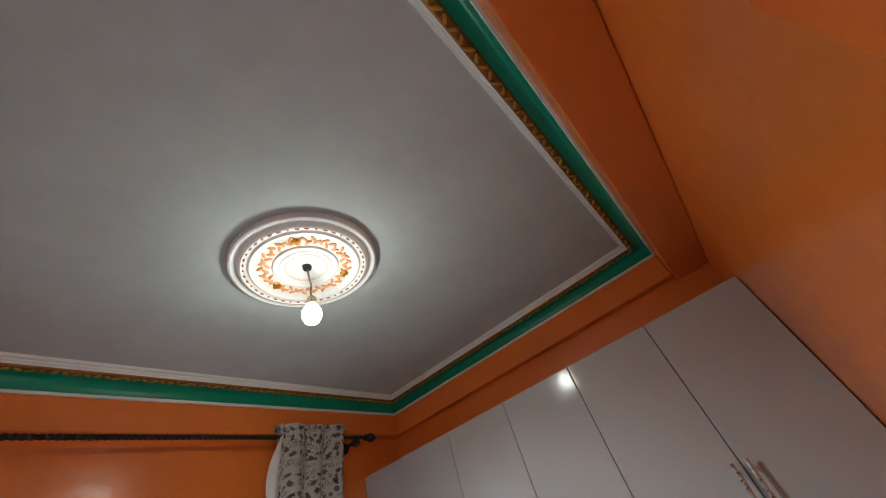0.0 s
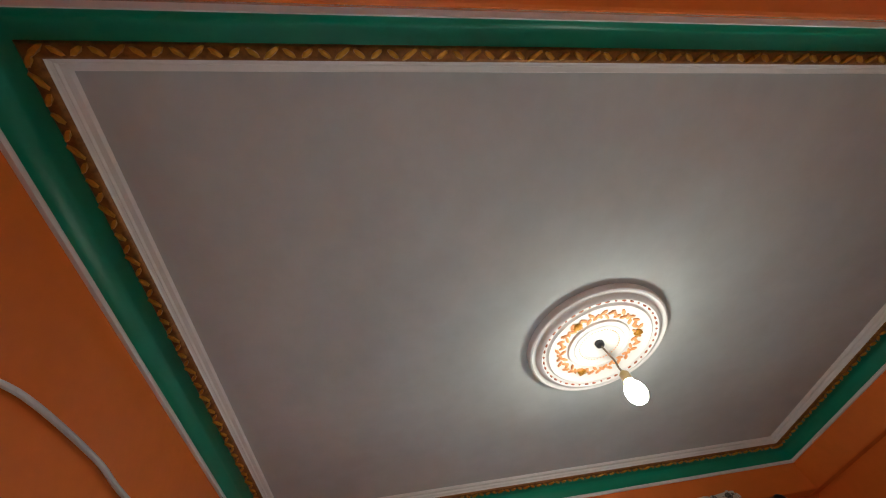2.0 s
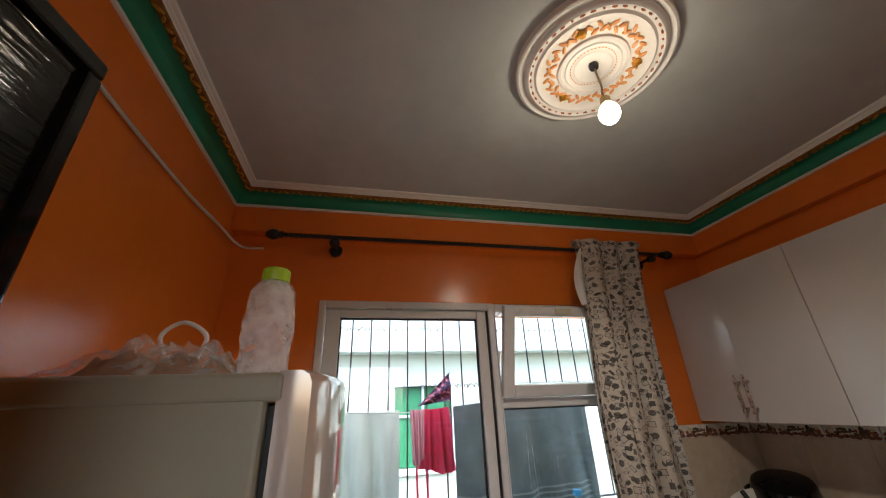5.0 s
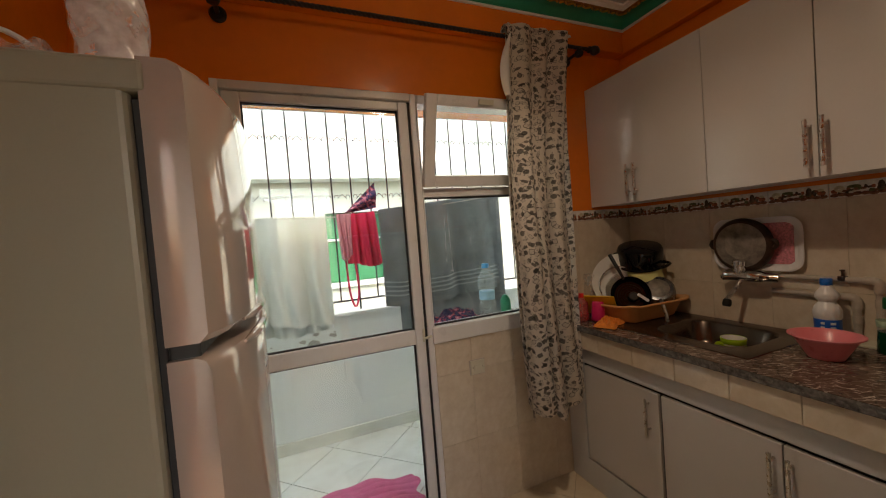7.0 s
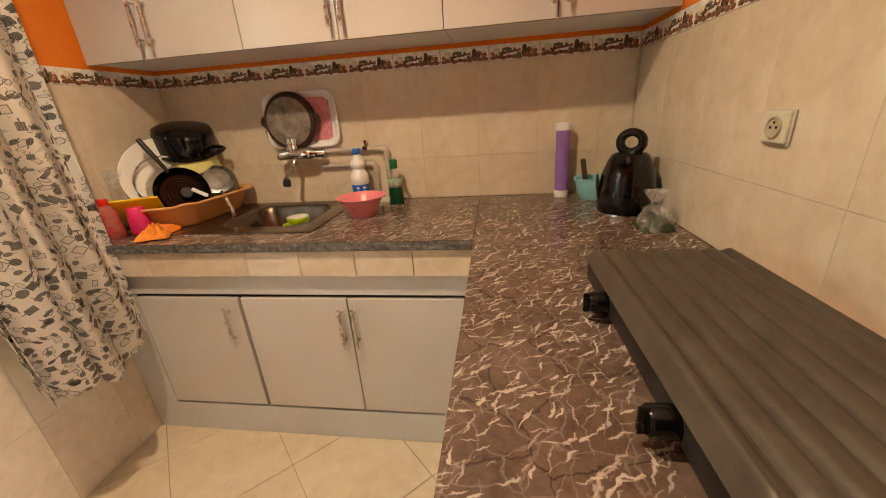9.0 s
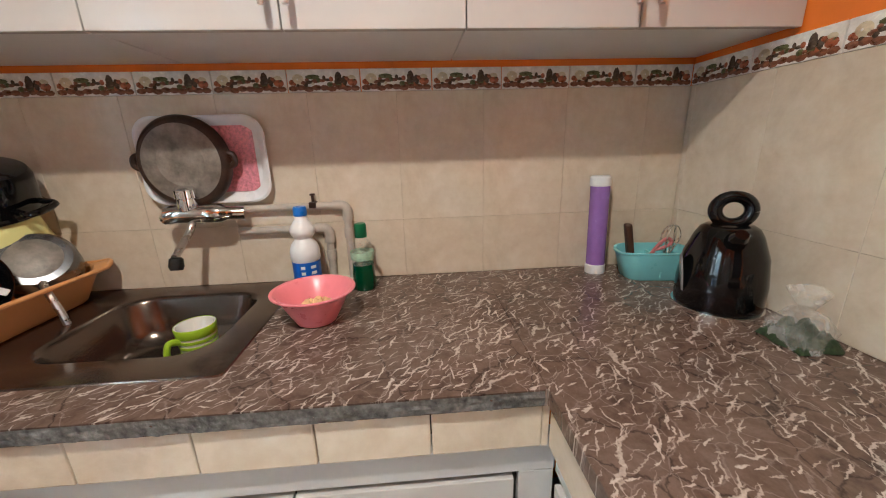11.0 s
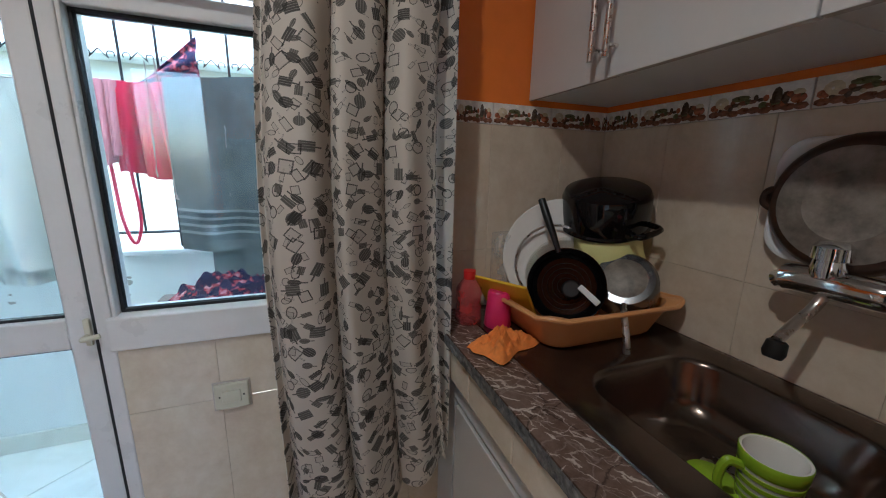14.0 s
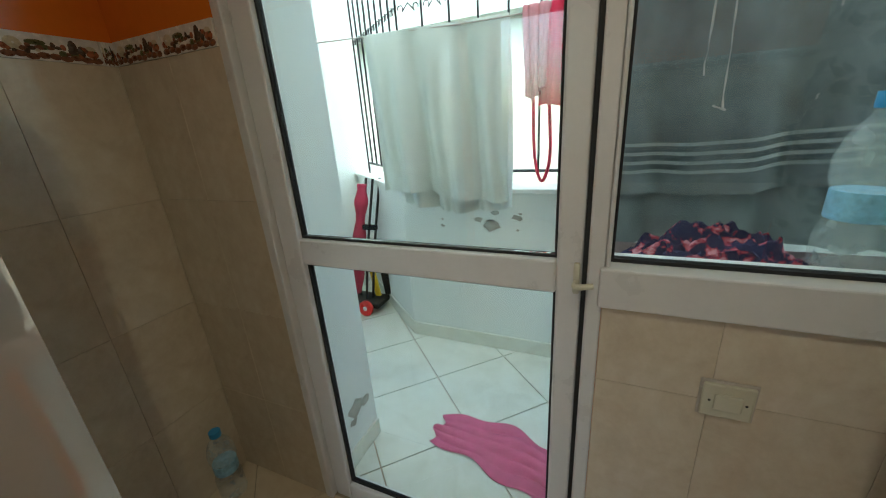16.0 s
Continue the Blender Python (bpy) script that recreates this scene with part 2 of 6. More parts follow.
def brown_marble():
    """Dark brown marble with short pale streaks lying roughly one way, fine cracks and cloudy patches."""
    m, n, l, b = nodes_of("brown_veined_marble")
    tc = n.new("ShaderNodeTexCoord")

    def op(kind, a, c=0.0, d=None):
        k = n.new("ShaderNodeMath")
        k.operation = kind
        for s, v in zip(k.inputs, (a, c, d)):
            if v is None:
                continue
            if isinstance(v, (int, float)):
                s.default_value = v
            else:
                l.new(v, s)
        return k.outputs[0]

    def bent(scale, seed, amount, fine):
        """Plan coordinates in cells, bent by noise."""
        mp = n.new("ShaderNodeMapping")
        mp.inputs["Location"].default_value = (seed, seed * 0.7, 0)
        mp.inputs["Scale"].default_value = (scale, scale, scale * 0.2)
        l.new(tc.outputs["Object"], mp.inputs[0])
        wob = n.new("ShaderNodeTexNoise")
        wob.inputs["Scale"].default_value, wob.inputs["Detail"].default_value, wob.inputs["Roughness"].default_value = fine, 5, 0.6
        l.new(mp.outputs[0], wob.inputs["Vector"])
        sh = n.new("ShaderNodeVectorMath")
        sh.operation = "MULTIPLY_ADD"
        sh.inputs[1].default_value = (amount,) * 3
        l.new(wob.outputs["Color"], sh.inputs[0])
        l.new(mp.outputs[0], sh.inputs[2])
        return sh.outputs[0]

    col = ramp(n, l, noise_at(n, l, 6, 8, 0.7, distort=0.8), [(0.3, (0.06, 0.036, 0.028)), (0.5, (0.125, 0.078, 0.06)), (0.7, (0.2, 0.135, 0.108)), (0.85, (0.28, 0.205, 0.17))])
    col = mixed(n, l, 0.35, col, ramp(n, l, noise_at(n, l, 45, 6, 0.7), [(0.35, (0.06, 0.038, 0.03)), (0.7, (0.25, 0.18, 0.148))]))
    for scale, seed, width in ((7, 2.2, 0.018), (17, 8.4, 0.03)):
        vo = n.new("ShaderNodeTexVoronoi")
        vo.feature = "DISTANCE_TO_EDGE"
        vo.inputs["Scale"].default_value = 1.0
        l.new(bent(scale, seed, 0.5, 1.6), vo.inputs["Vector"])
        line = ramp(n, l, vo.outputs["Distance"], [(0.0, (0.75,) * 3), (width, (0, 0, 0))])
        col = mixed(n, l, line, col, (0.028, 0.018, 0.015) if scale < 10 else (0.24, 0.18, 0.155))
    for scale, seed, width, keep, lean in ((8, 0.0, 0.034, 0.5, 0.75), (13, 3.1, 0.034, 0.4, 0.55), (17, 7.7, 0.045, 0.42, 0.9), (23, 5.1, 0.05, 0.42, 0.2), (31, 11.3, 0.07, 0.4, 0.7), (47, 4.9, 0.09, 0.45, 1.2)):
        at = bent(scale, seed, 0.75, 1.5)
        vo = n.new("ShaderNodeTexVoronoi")
        vo.voronoi_dimensions = "2D"
        vo.inputs["Scale"].default_value = 1.0
        l.new(at, vo.inputs["Vector"])
        rel = n.new("ShaderNodeVectorMath")
        rel.operation = "SUBTRACT"
        l.new(at, rel.inputs[0])
        l.new(vo.outputs["Position"], rel.inputs[1])
        sep = n.new("ShaderNodeSeparateColor")
        l.new(vo.outputs["Color"], sep.inputs[0])
        rot = n.new("ShaderNodeVectorRotate")
        rot.rotation_type = "Z_AXIS"
        l.new(rel.outputs[0], rot.inputs["Vector"])
        l.new(op("MULTIPLY_ADD", sep.outputs[0], 1.0, lean - 0.5), rot.inputs["Angle"])
        xy = n.new("ShaderNodeSeparateXYZ")
        l.new(rot.outputs[0], xy.inputs[0])
        along = op("POWER", op("DIVIDE", op("ABSOLUTE", xy.outputs[0]), 0.62), 2.0)
        across = op("DIVIDE", op("ABSOLUTE", xy.outputs[1]), op("MULTIPLY_ADD", sep.outputs[1], width, width * 0.35))
        streak = op("SUBTRACT", 1.0, op("ADD", along, across))
        f = ramp(n, l, streak, [(0.0, (0, 0, 0)), (0.35, (0.75,) * 3), (0.8, (1, 1, 1))])
        f = op("MULTIPLY", f, op("GREATER_THAN", sep.outputs[2], keep))
        f = op("MULTIPLY", f, op("MULTIPLY_ADD", sep.outputs[1], 0.75, 0.2))
        col = mixed(n, l, f, col, (0.56, 0.47, 0.41))
    l.new(col, b.inputs["Base Color"])
    r = ramp(n, l, noise_at(n, l, 9, 4), [(0.3, (0.12,) * 3), (0.75, (0.24,) * 3)])
    l.new(r, b.inputs["Roughness"])
    return m


MARBLE = brown_marble()


def printed_cloth(name):
    """Navy cotton with a small red and pink print."""
    m, n, l, b = nodes_of(name)
    col = ramp(n, l, noise_at(n, l, 38, 3), [(0.42, (0.015, 0.018, 0.07)), (0.52, (0.03, 0.02, 0.07)), (0.56, (0.4, 0.03, 0.06)), (0.66, (0.65, 0.3, 0.36))])
    l.new(col, b.inputs["Base Color"])
    b.inputs["Roughness"].default_value = 0.9
    return m


NAVYPRINT = printed_cloth("navy_red_print")


def printed_curtain():
    """Cream cotton printed with small grey kitchen things: pots, spoons, boards."""
    m, n, l, b = nodes_of("printed_curtain_cotton")
    uv = n.new("ShaderNodeTexCoord")
    col = (0.78, 0.71, 0.63)
    for scale, seed, ink in ((20.0, 0.0, (0.11, 0.1, 0.09)), (23.0, 5.3, (0.05, 0.046, 0.042)), (31.0, 9.1, (0.13, 0.115, 0.1))):
        mp = n.new("ShaderNodeMapping")
        mp.inputs["Location"].default_value = (seed, seed, 0)
        mp.inputs["Scale"].default_value = (scale, scale * 1.15, 1)
        l.new(uv.outputs["UV"], mp.inputs[0])
        vo = n.new("ShaderNodeTexVoronoi")
        vo.voronoi_dimensions = "2D"
        vo.inputs["Scale"].default_value, vo.inputs["Randomness"].default_value = 1.0, 0.55
        l.new(mp.outputs[0], vo.inputs["Vector"])
        rel = n.new("ShaderNodeVectorMath")
        rel.operation = "SUBTRACT"
        l.new(mp.outputs[0], rel.inputs[0])
        l.new(vo.outputs["Position"], rel.inputs[1])
        sep = n.new("ShaderNodeSeparateColor")
        l.new(vo.outputs["Color"], sep.inputs[0])
        ang = n.new("ShaderNodeMath")
        ang.operation = "MULTIPLY"
        ang.inputs[1].default_value = 6.28
        l.new(sep.outputs[0], ang.inputs[0])
        rot = n.new("ShaderNodeVectorRotate")
        rot.rotation_type = "Z_AXIS"
        l.new(rel.outputs[0], rot.inputs["Vector"])
        l.new(ang.outputs[0], rot.inputs["Angle"])
        xy = n.new("ShaderNodeSeparateXYZ")
        l.new(rot.outputs[0], xy.inputs[0])

        def op(kind, a, c):
            k = n.new("ShaderNodeMath")
            k.operation = kind
            for s, v in zip(k.inputs, (a, c)):
                if isinstance(v, (int, float)):
                    s.default_value = v
                else:
                    l.new(v, s)
            return k.outputs[0]
        ax, ay = op("ABSOLUTE", xy.outputs[0], 0), op("ABSOLUTE", xy.outputs[1], 0)
        wide = op("MULTIPLY_ADD", sep.outputs[1], 0.2)
        wide.node.inputs[2].default_value = 0.09
        body = op("MAXIMUM", op("DIVIDE", ax, 0.28), op("DIVIDE", ay, wide))
        oval = op("SQRT", op("ADD", op("POWER", op("DIVIDE", ax, 0.3), 2.0), op("POWER", op("DIVIDE", ay, wide), 2.0)), 0)
        pick = op("GREATER_THAN", sep.outputs[2], 0.5)
        shape = op("ADD", op("MULTIPLY", body, pick), op("MULTIPLY", oval, op("SUBTRACT", 1.0, pick)))
        handle = op("MAXIMUM", op("DIVIDE", op("ABSOLUTE", op("SUBTRACT", xy.outputs[0], 0.38), 0), 0.16), op("DIVIDE", ay, 0.035))
        shape = op("MINIMUM", shape, handle)
        fill = op("LESS_THAN", shape, 1.0)
        inner = op("LESS_THAN", shape, 0.8)
        hollow = op("GREATER_THAN", op("FRACT", op("MULTIPLY", sep.outputs[0], 7.0), 0), 0.5)
        ring = op("SUBTRACT", fill, op("MULTIPLY", op("MULTIPLY", inner, hollow), 0.85))
        streak = op("GREATER_THAN", op("SINE", op("MULTIPLY", xy.outputs[1], 60.0), 0), 0.75)
        ring = op("MULTIPLY", ring, op("SUBTRACT", 0.92, op("MULTIPLY", streak, 0.3)))
        if scale > 22:
            ring = op("MULTIPLY", ring, op("GREATER_THAN", op("FRACT", op("MULTIPLY", sep.outputs[1], 5.0), 0), 0.38))
        col = mixed(n, l, ring, col, ink)
    l.new(col, b.inputs["Base Color"])
    b.inputs["Roughness"].default_value = 0.85
    weave = noise_at(n, l, 500, 2)
    bump(n, l, b, weave, 0.15, 0.002)
    out = n["Material Output"]
    tr = n.new("ShaderNodeBsdfTranslucent")
    l.new(col, tr.inputs[0])
    mx = n.new("ShaderNodeMixShader")
    mx.inputs[0].default_value = 0.42
    l.new(b.outputs[0], mx.inputs[1])
    l.new(tr.outputs[0], mx.inputs[2])
    l.new(mx.outputs[0], out.inputs[0])
    return m


CURTAIN = printed_curtain()


def wet_black():
    """Black gloss paint brushed on thickly, with horizontal ripples and beads."""
    m, n, l, b = nodes_of("rippled_black_paint")
    b.inputs["Base Color"].default_value = (0.004, 0.0045, 0.004, 1)
    b.inputs["Roughness"].default_value = 0.09
    b.inputs["IOR"].default_value = 1.38
    tc = n.new("ShaderNodeTexCoord")
    mp = n.new("ShaderNodeMapping")
    mp.inputs["Scale"].default_value = (1, 9, 110)
    l.new(tc.outputs["Object"], mp.inputs[0])
    t = n.new("ShaderNodeTexNoise")
    t.inputs["Scale"].default_value, t.inputs["Detail"].default_value = 1.0, 4
    l.new(mp.outputs[0], t.inputs["Vector"])
    bump(n, l, b, t.outputs["Fac"], 0.3, 0.007)
    return m


WETBLACK = wet_black()


def stained_white():
    """White outdoor paint with grey rain streaks and flaked patches."""
    m, n, l, b = nodes_of("rain_stained_paint")
    tc = n.new("ShaderNodeTexCoord")
    mp = n.new("ShaderNodeMapping")
    mp.inputs["Scale"].default_value = (1.6, 1.6, 0.7)
    l.new(tc.outputs["Object"], mp.inputs[0])
    t = n.new("ShaderNodeTexNoise")
    t.inputs["Scale"].default_value, t.inputs["Detail"].default_value, t.inputs["Roughness"].default_value = 2.0, 8, 0.72
    l.new(mp.outputs[0], t.inputs["Vector"])
    l.new(ramp(n, l, t.outputs["Fac"], [(0.40, (0.7, 0.73, 0.7)), (0.54, (0.62, 0.66, 0.62)), (0.62, (0.42, 0.46, 0.42))]), b.inputs["Base Color"])
    b.inputs["Roughness"].default_value = 0.85
    return m


STAINED = stained_white()


# ---- building helpers ----
def mesh_of(name, bm, material, smooth=False):
    bmesh.ops.recalc_face_normals(bm, faces=bm.faces)
    me = bpy.data.meshes.new(name)
    bm.to_mesh(me)
    bm.free()
    for m in material if isinstance(material, (list, tuple)) else [material]:
        me.materials.append(m)
    if smooth:
        me.shade_smooth()
        me.set_sharp_from_angle(angle=radians(40))
    return me


def part(name, bm, material, parent=None, label="", smooth=False):
    ob = new(name, mesh_of(name, bm, material, smooth))
    ob.parent = parent
    return tagged(ob, label)


def thing(name, label, category, at=(0, 0, 0), rz=0, group="", kind=""):
    ob = new(name)
    ob.empty_display_size = 0.05
    ob.matrix_world = pose(*at, 0, 0, rz)
    return tagged(ob, label, category, group, kind)


def setting(name, bm, material, label, smooth=False):
    return tagged(part(name, bm, material, None, label, smooth), kind="structure")


def box(lo, hi, bevel=0.0, bm=None, m=None, segments=2):
    """A box between two corners, its edges rounded by bevel."""
    own = bmesh.new()
    bmesh.ops.create_cube(own, size=1)
    s = [hi[i] - lo[i] for i in range(3)]
    c = [(hi[i] + lo[i]) / 2 for i in range(3)]
    bmesh.ops.transform(own, matrix=Matrix.LocRotScale(c, None, s), verts=own.verts)
    if bevel:
        bmesh.ops.bevel(own, geom=own.edges[:], offset=min(bevel, min(s) * 0.49), segments=segments, affect="EDGES", profile=0.5)
    return joined(own, bm, m)


def joined(own, bm=None, m=None):
    if m is not None:
        bmesh.ops.transform(own, matrix=m, verts=own.verts)
    if bm is None:
        return own
    tmp = bpy.data.meshes.new("tmp")
    own.to_mesh(tmp)
    own.free()
    bm.from_mesh(tmp)
    bpy.data.meshes.remove(tmp)
    return bm


def lathe(profile, steps=32, bm=None, m=None, wobble=None, caps=True):
    """A turned body from (radius, height) pairs."""
    own = bmesh.new()
    rings = []
    for r, z in profile:
        ring = []
        for i in range(steps):
            a = 2 * math.pi * i / steps
            k = wobble(a, z) if wobble else 1.0
            ring.append(own.verts.new((r * k * math.cos(a), r * k * math.sin(a), z)))
        rings.append(ring)
    for a, c in zip(rings, rings[1:]):
        for i in range(steps):
            own.faces.new((a[i], a[(i + 1) % steps], c[(i + 1) % steps], c[i]))
    if caps and profile[0][0] > 1e-5:
        own.faces.new(rings[0][::-1])
    if caps and profile[-1][0] > 1e-5:
        own.faces.new(rings[-1])
    bmesh.ops.remove_doubles(own, verts=own.verts, dist=1e-5)
    return joined(own, bm, m)


def tube(points, radius, steps=10, bm=None, m=None, close=True):
    """A round bar along a line of points; radius may be one number or one for each point."""
    own = bmesh.new()
    pts = [Vector(p) for p in points]
    rings, side = [], None
    for i, p in enumerate(pts):
        d = (pts[min(i + 1, len(pts) - 1)] - pts[max(i - 1, 0)]).normalized()
        if side is None:
            side = d.orthogonal().normalized()
        side = (side - d * side.dot(d)).normalized()
        up = d.cross(side)
        r = radius[i] if isinstance(radius, (list, tuple)) else radius
        rings.append([own.verts.new(p + r * (math.cos(2 * math.pi * k / steps) * side + math.sin(2 * math.pi * k / steps) * up)) for k in range(steps)])
    for a, c in zip(rings, rings[1:]):
        for k in range(steps):
            own.faces.new((a[k], a[(k + 1) % steps], c[(k + 1) % steps], c[k]))
    if close:
        own.faces.new(rings[0][::-1])
        own.faces.new(rings[-1])
    return joined(own, bm, m)


def curve_points(points, n=8):
    """A smooth line through the points."""
    p = [Vector(q) for q in points]
    p = [2 * p[0] - p[1]] + p + [2 * p[-1] - p[-2]]
    out = []
    for i in range(1, len(p) - 2):
        for k in range(n):
            t = k / n
            a, b, c, d = p[i - 1], p[i], p[i + 1], p[i + 2]
            out.append(0.5 * (2 * b + (c - a) * t + (2 * a - 5 * b + 4 * c - d) * t * t + (3 * b - a - 3 * c + d) * t ** 3))
    return out + [p[-2]]


def sheet(nu, nv, f, thick=0.0, uvscale=None):
    """A cloth or shell from a function of two numbers between 0 and 1."""
    own = bmesh.new()
    g = [[own.verts.new(f(u / nu, v / nv)) for u in range(nu + 1)] for v in range(nv + 1)]
    uvl = own.loops.layers.uv.new("UVMap")
    for v in range(nv):
        for u in range(nu):
            fc = own.faces.new((g[v][u], g[v][u + 1], g[v + 1][u + 1], g[v + 1][u]))
            for lp, (du, dv) in zip(fc.loops, ((0, 0), (1, 0), (1, 1), (0, 1))):
                k = uvscale or (1, 1)
                lp[uvl].uv = ((u + du) / nu * k[0], (v + dv) / nv * k[1])
    if thick:
        bmesh.ops.recalc_face_normals(own, faces=own.faces)
        bmesh.ops.solidify(own, geom=own.faces[:], thickness=thick)
    return own


def wall_with_holes(lo, hi, axis, holes):
    """A wall slab between two corners, pierced along axis (0 or 1) by holes (a0, a1, z0, z1)."""
    u = 1 - axis
    us = sorted({lo[u], hi[u], *[h[0] for h in holes], *[h[1] for h in holes]})
    zs = sorted({lo[2], hi[2], *[h[2] for h in holes], *[h[3] for h in holes]})
    own = bmesh.new()
    solid = lambda i, j: 0 <= i < len(us) - 1 and 0 <= j < len(zs) - 1 and not any(
        h[0] <= (us[i] + us[i + 1]) / 2 <= h[1] and h[2] <= (zs[j] + zs[j + 1]) / 2 <= h[3] for h in holes)

    def at(d, a, z):
        return own.verts.new((d, a, z) if axis == 0 else (a, d, z))
    d0, d1 = lo[axis], hi[axis]
    for i in range(len(us) - 1):
        for j in range(len(zs) - 1):
            if not solid(i, j):
                continue
            a0, a1, z0, z1 = us[i], us[i + 1], zs[j], zs[j + 1]
            for d in (d0, d1):
                own.faces.new((at(d, a0, z0), at(d, a1, z0), at(d, a1, z1), at(d, a0, z1)))
            if not solid(i - 1, j):
                own.faces.new((at(d0, a0, z0), at(d1, a0, z0), at(d1, a0, z1), at(d0, a0, z1)))
            if not solid(i + 1, j):
                own.faces.new((at(d0, a1, z0), at(d1, a1, z0), at(d1, a1, z1), at(d0, a1, z1)))
            if not solid(i, j - 1):
                own.faces.new((at(d0, a0, z0), at(d0, a1, z0), at(d1, a1, z0), at(d1, a0, z0)))
            if not solid(i, j + 1):
                own.faces.new((at(d0, a0, z1), at(d0, a1, z1), at(d1, a1, z1), at(d1, a0, z1)))
    bmesh.ops.remove_doubles(own, verts=own.verts, dist=1e-5)
    return own


# ---- the large structure ----
XL, XR, YB, YW, ZC = -0.764, 1.885, -0.187, 1.935, 2.655   # left wall, sink wall, back wall, window wall, ceiling
YO = 2.25                                                  # outer face of the window wall
BT = 1.46                                                  # top of the wall tiles, foot of the border

floor = setting("floor", box((XL - 0.15, -1.9, -0.12), (XR + 0.15, 2.015, -0.006)), GROUT, "grout bed of the beige tiled kitchen floor")
wall_sink = setting("wall_sink", box((XR, YB - 0.15, 0), (XR + 0.15, YO, 3.0)), ORANGE, "glossy orange painted kitchen wall above beige tiles")
wall_left = setting("wall_left", box((XL - 0.15, YB - 0.15, 0), (XL, YO, 3.0)), ORANGE, "glossy orange painted kitchen wall above beige tiles")
wall_window = setting("wall_window", wall_with_holes((XL, YW, 0), (XR, YO, 3.0), 1, [(-0.345, 0.505, 0.0, 2.13), (0.505, 1.34, 0.915, 2.13)]), ORANGE, "glossy orange painted wall round the balcony door and window")
wall_back = setting("wall_back", wall_with_holes((XL, YB - 0.15, 0), (XR, YB, 3.0), 1, [(-0.53, 0.3, 0.0, 2.06)]), ORANGE, "glossy orange painted wall with the kitchen doorway")
ceiling = setting("ceiling", box((XL - 0.15, -1.9, ZC), (XR + 0.15, YO, 3.0)), CEILING, "greyish white painted plaster ceiling")
beam = setting("beam", box((XL, YB, 2.425), (XR, -0.035, ZC), 0.006), ORANGE, "orange painted ceiling beam above the doorway")
setting("wall_hall_1", box((XL - 0.15, -1.9, 0), (XL, YB - 0.15, ZC)), CEILING, "plain pale hall wall beyond the doorway")
setting("wall_hall_2", box((XR, -1.9, 0), (XR + 0.15, YB - 0.15, ZC)), CEILING, "plain pale hall wall beyond the doorway")
setting("wall_hall_3", wall_with_holes((XL - 0.15, -2.05, 0), (XR + 0.15, -1.9, ZC), 1, [(-0.7, 0.9, 0.8, 2.3)]), CEILING, "plain pale hall wall beyond the doorway")

BX, BY, BL, BB = 1.833, 1.858, -0.764, -0.035
band = bmesh.new()
box((BX, BB, 2.44), (XR, YW, ZC), 0.006, band)
box((BL, BY, 2.44), (BX, YW, ZC), 0.006, band)
setting("trim", band, ORANGE, "orange painted band stepping out below the cornice")


def ring_profile(profile, x0, x1, y0, y1):
    """A mitred moulding round a rectangle; profile: (distance from the wall, height)."""
    own = bmesh.new()
    rows = []
    for d, z in profile:
        rows.append([own.verts.new(v) for v in ((x0 + d, y0 + d, z), (x1 - d, y0 + d, z), (x1 - d, y1 - d, z), (x0 + d, y1 - d, z))])
    for a, c in zip(rows, rows[1:]):
        for i in range(4):
            own.faces.new((a[i], a[(i + 1) % 4], c[(i + 1) % 4], c[i]))
    return own


cornice = thing("cornice", "plaster cornice with white fillets, green cove and gilt bead", "cornice", (BL, BB, 2.56), kind="structure")


def under(bm, name, material, smooth=False):
    p = part(name, bm, material, cornice, "", smooth)
    p.matrix_parent_inverse = cornice.matrix_world.inverted()
    return p


Z0 = 2.562
under(ring_profile([(0.0, Z0), (0.009, Z0), (0.011, Z0 + 0.006), (0.009, Z0 + 0.012), (0.0, Z0 + 0.012)], BL, BX, BB, BY), "lower_fillet", WHITE)
cove = [(0.004 + 0.052 * (1 - math.cos(t)), Z0 + 0.012 + 0.052 * math.sin(t)) for t in [math.pi / 2 * i / 8 for i in range(9)]]
under(ring_profile(cove, BL, BX, BB, BY), "green_cove", GREEN, True)
bead = [(0.056 + 0.012 - 0.014 * math.cos(t), Z0 + 0.066 - 0.010 * math.sin(t)) for t in [math.pi * i / 6 for i in range(7)]]
under(ring_profile(bead, BL, BX, BB, BY), "gilt_strip", plain("dull_gold_paint", (0.26, 0.11, 0.018), 0.4, 0.4, vary=0.5, scale=60, bumps=0.4), True)
under(ring_profile([(0.081, Z0 + 0.066), (0.083, Z0 + 0.072), (0.087, Z0 + 0.075), (0.089, Z0 + 0.075), (0.091, Z0 + 0.081), (0.101, Z0 + 0.083), (0.103, ZC)], BL, BX, BB, BY), "upper_fillet", WHITE)
gilt = bmesh.new()
DG = 0.069
runs = [((BL + DG, BB + DG), (BX - DG, BB + DG)), ((BX - DG, BB + DG), (BX - DG, BY - DG)), ((BX - DG, BY - DG), (BL + DG, BY - DG)), ((BL + DG, BY - DG), (BL + DG, BB + DG))]
for (ax, ay), (cx, cy) in runs:
    d = Vector((cx - ax, cy - ay, 0))
    k = int(d.length / 0.03)
    for i in range(k):
        p = Vector((ax, ay, Z0 + 0.054)) + d * ((i + 0.5) / k)
        e = bmesh.new()
        bmesh.ops.create_icosphere(e, subdivisions=1, radius=1)
        long = 0.014 if i % 4 else 0.02
        joined(e, gilt, Matrix.LocRotScale(p, Euler((0, 0, math.atan2(d.y, d.x) + (0.6 if i % 2 else -0.6))), (long, 0.0055, 0.006)))
under(gilt, "gilt_leaves", GOLD, True)

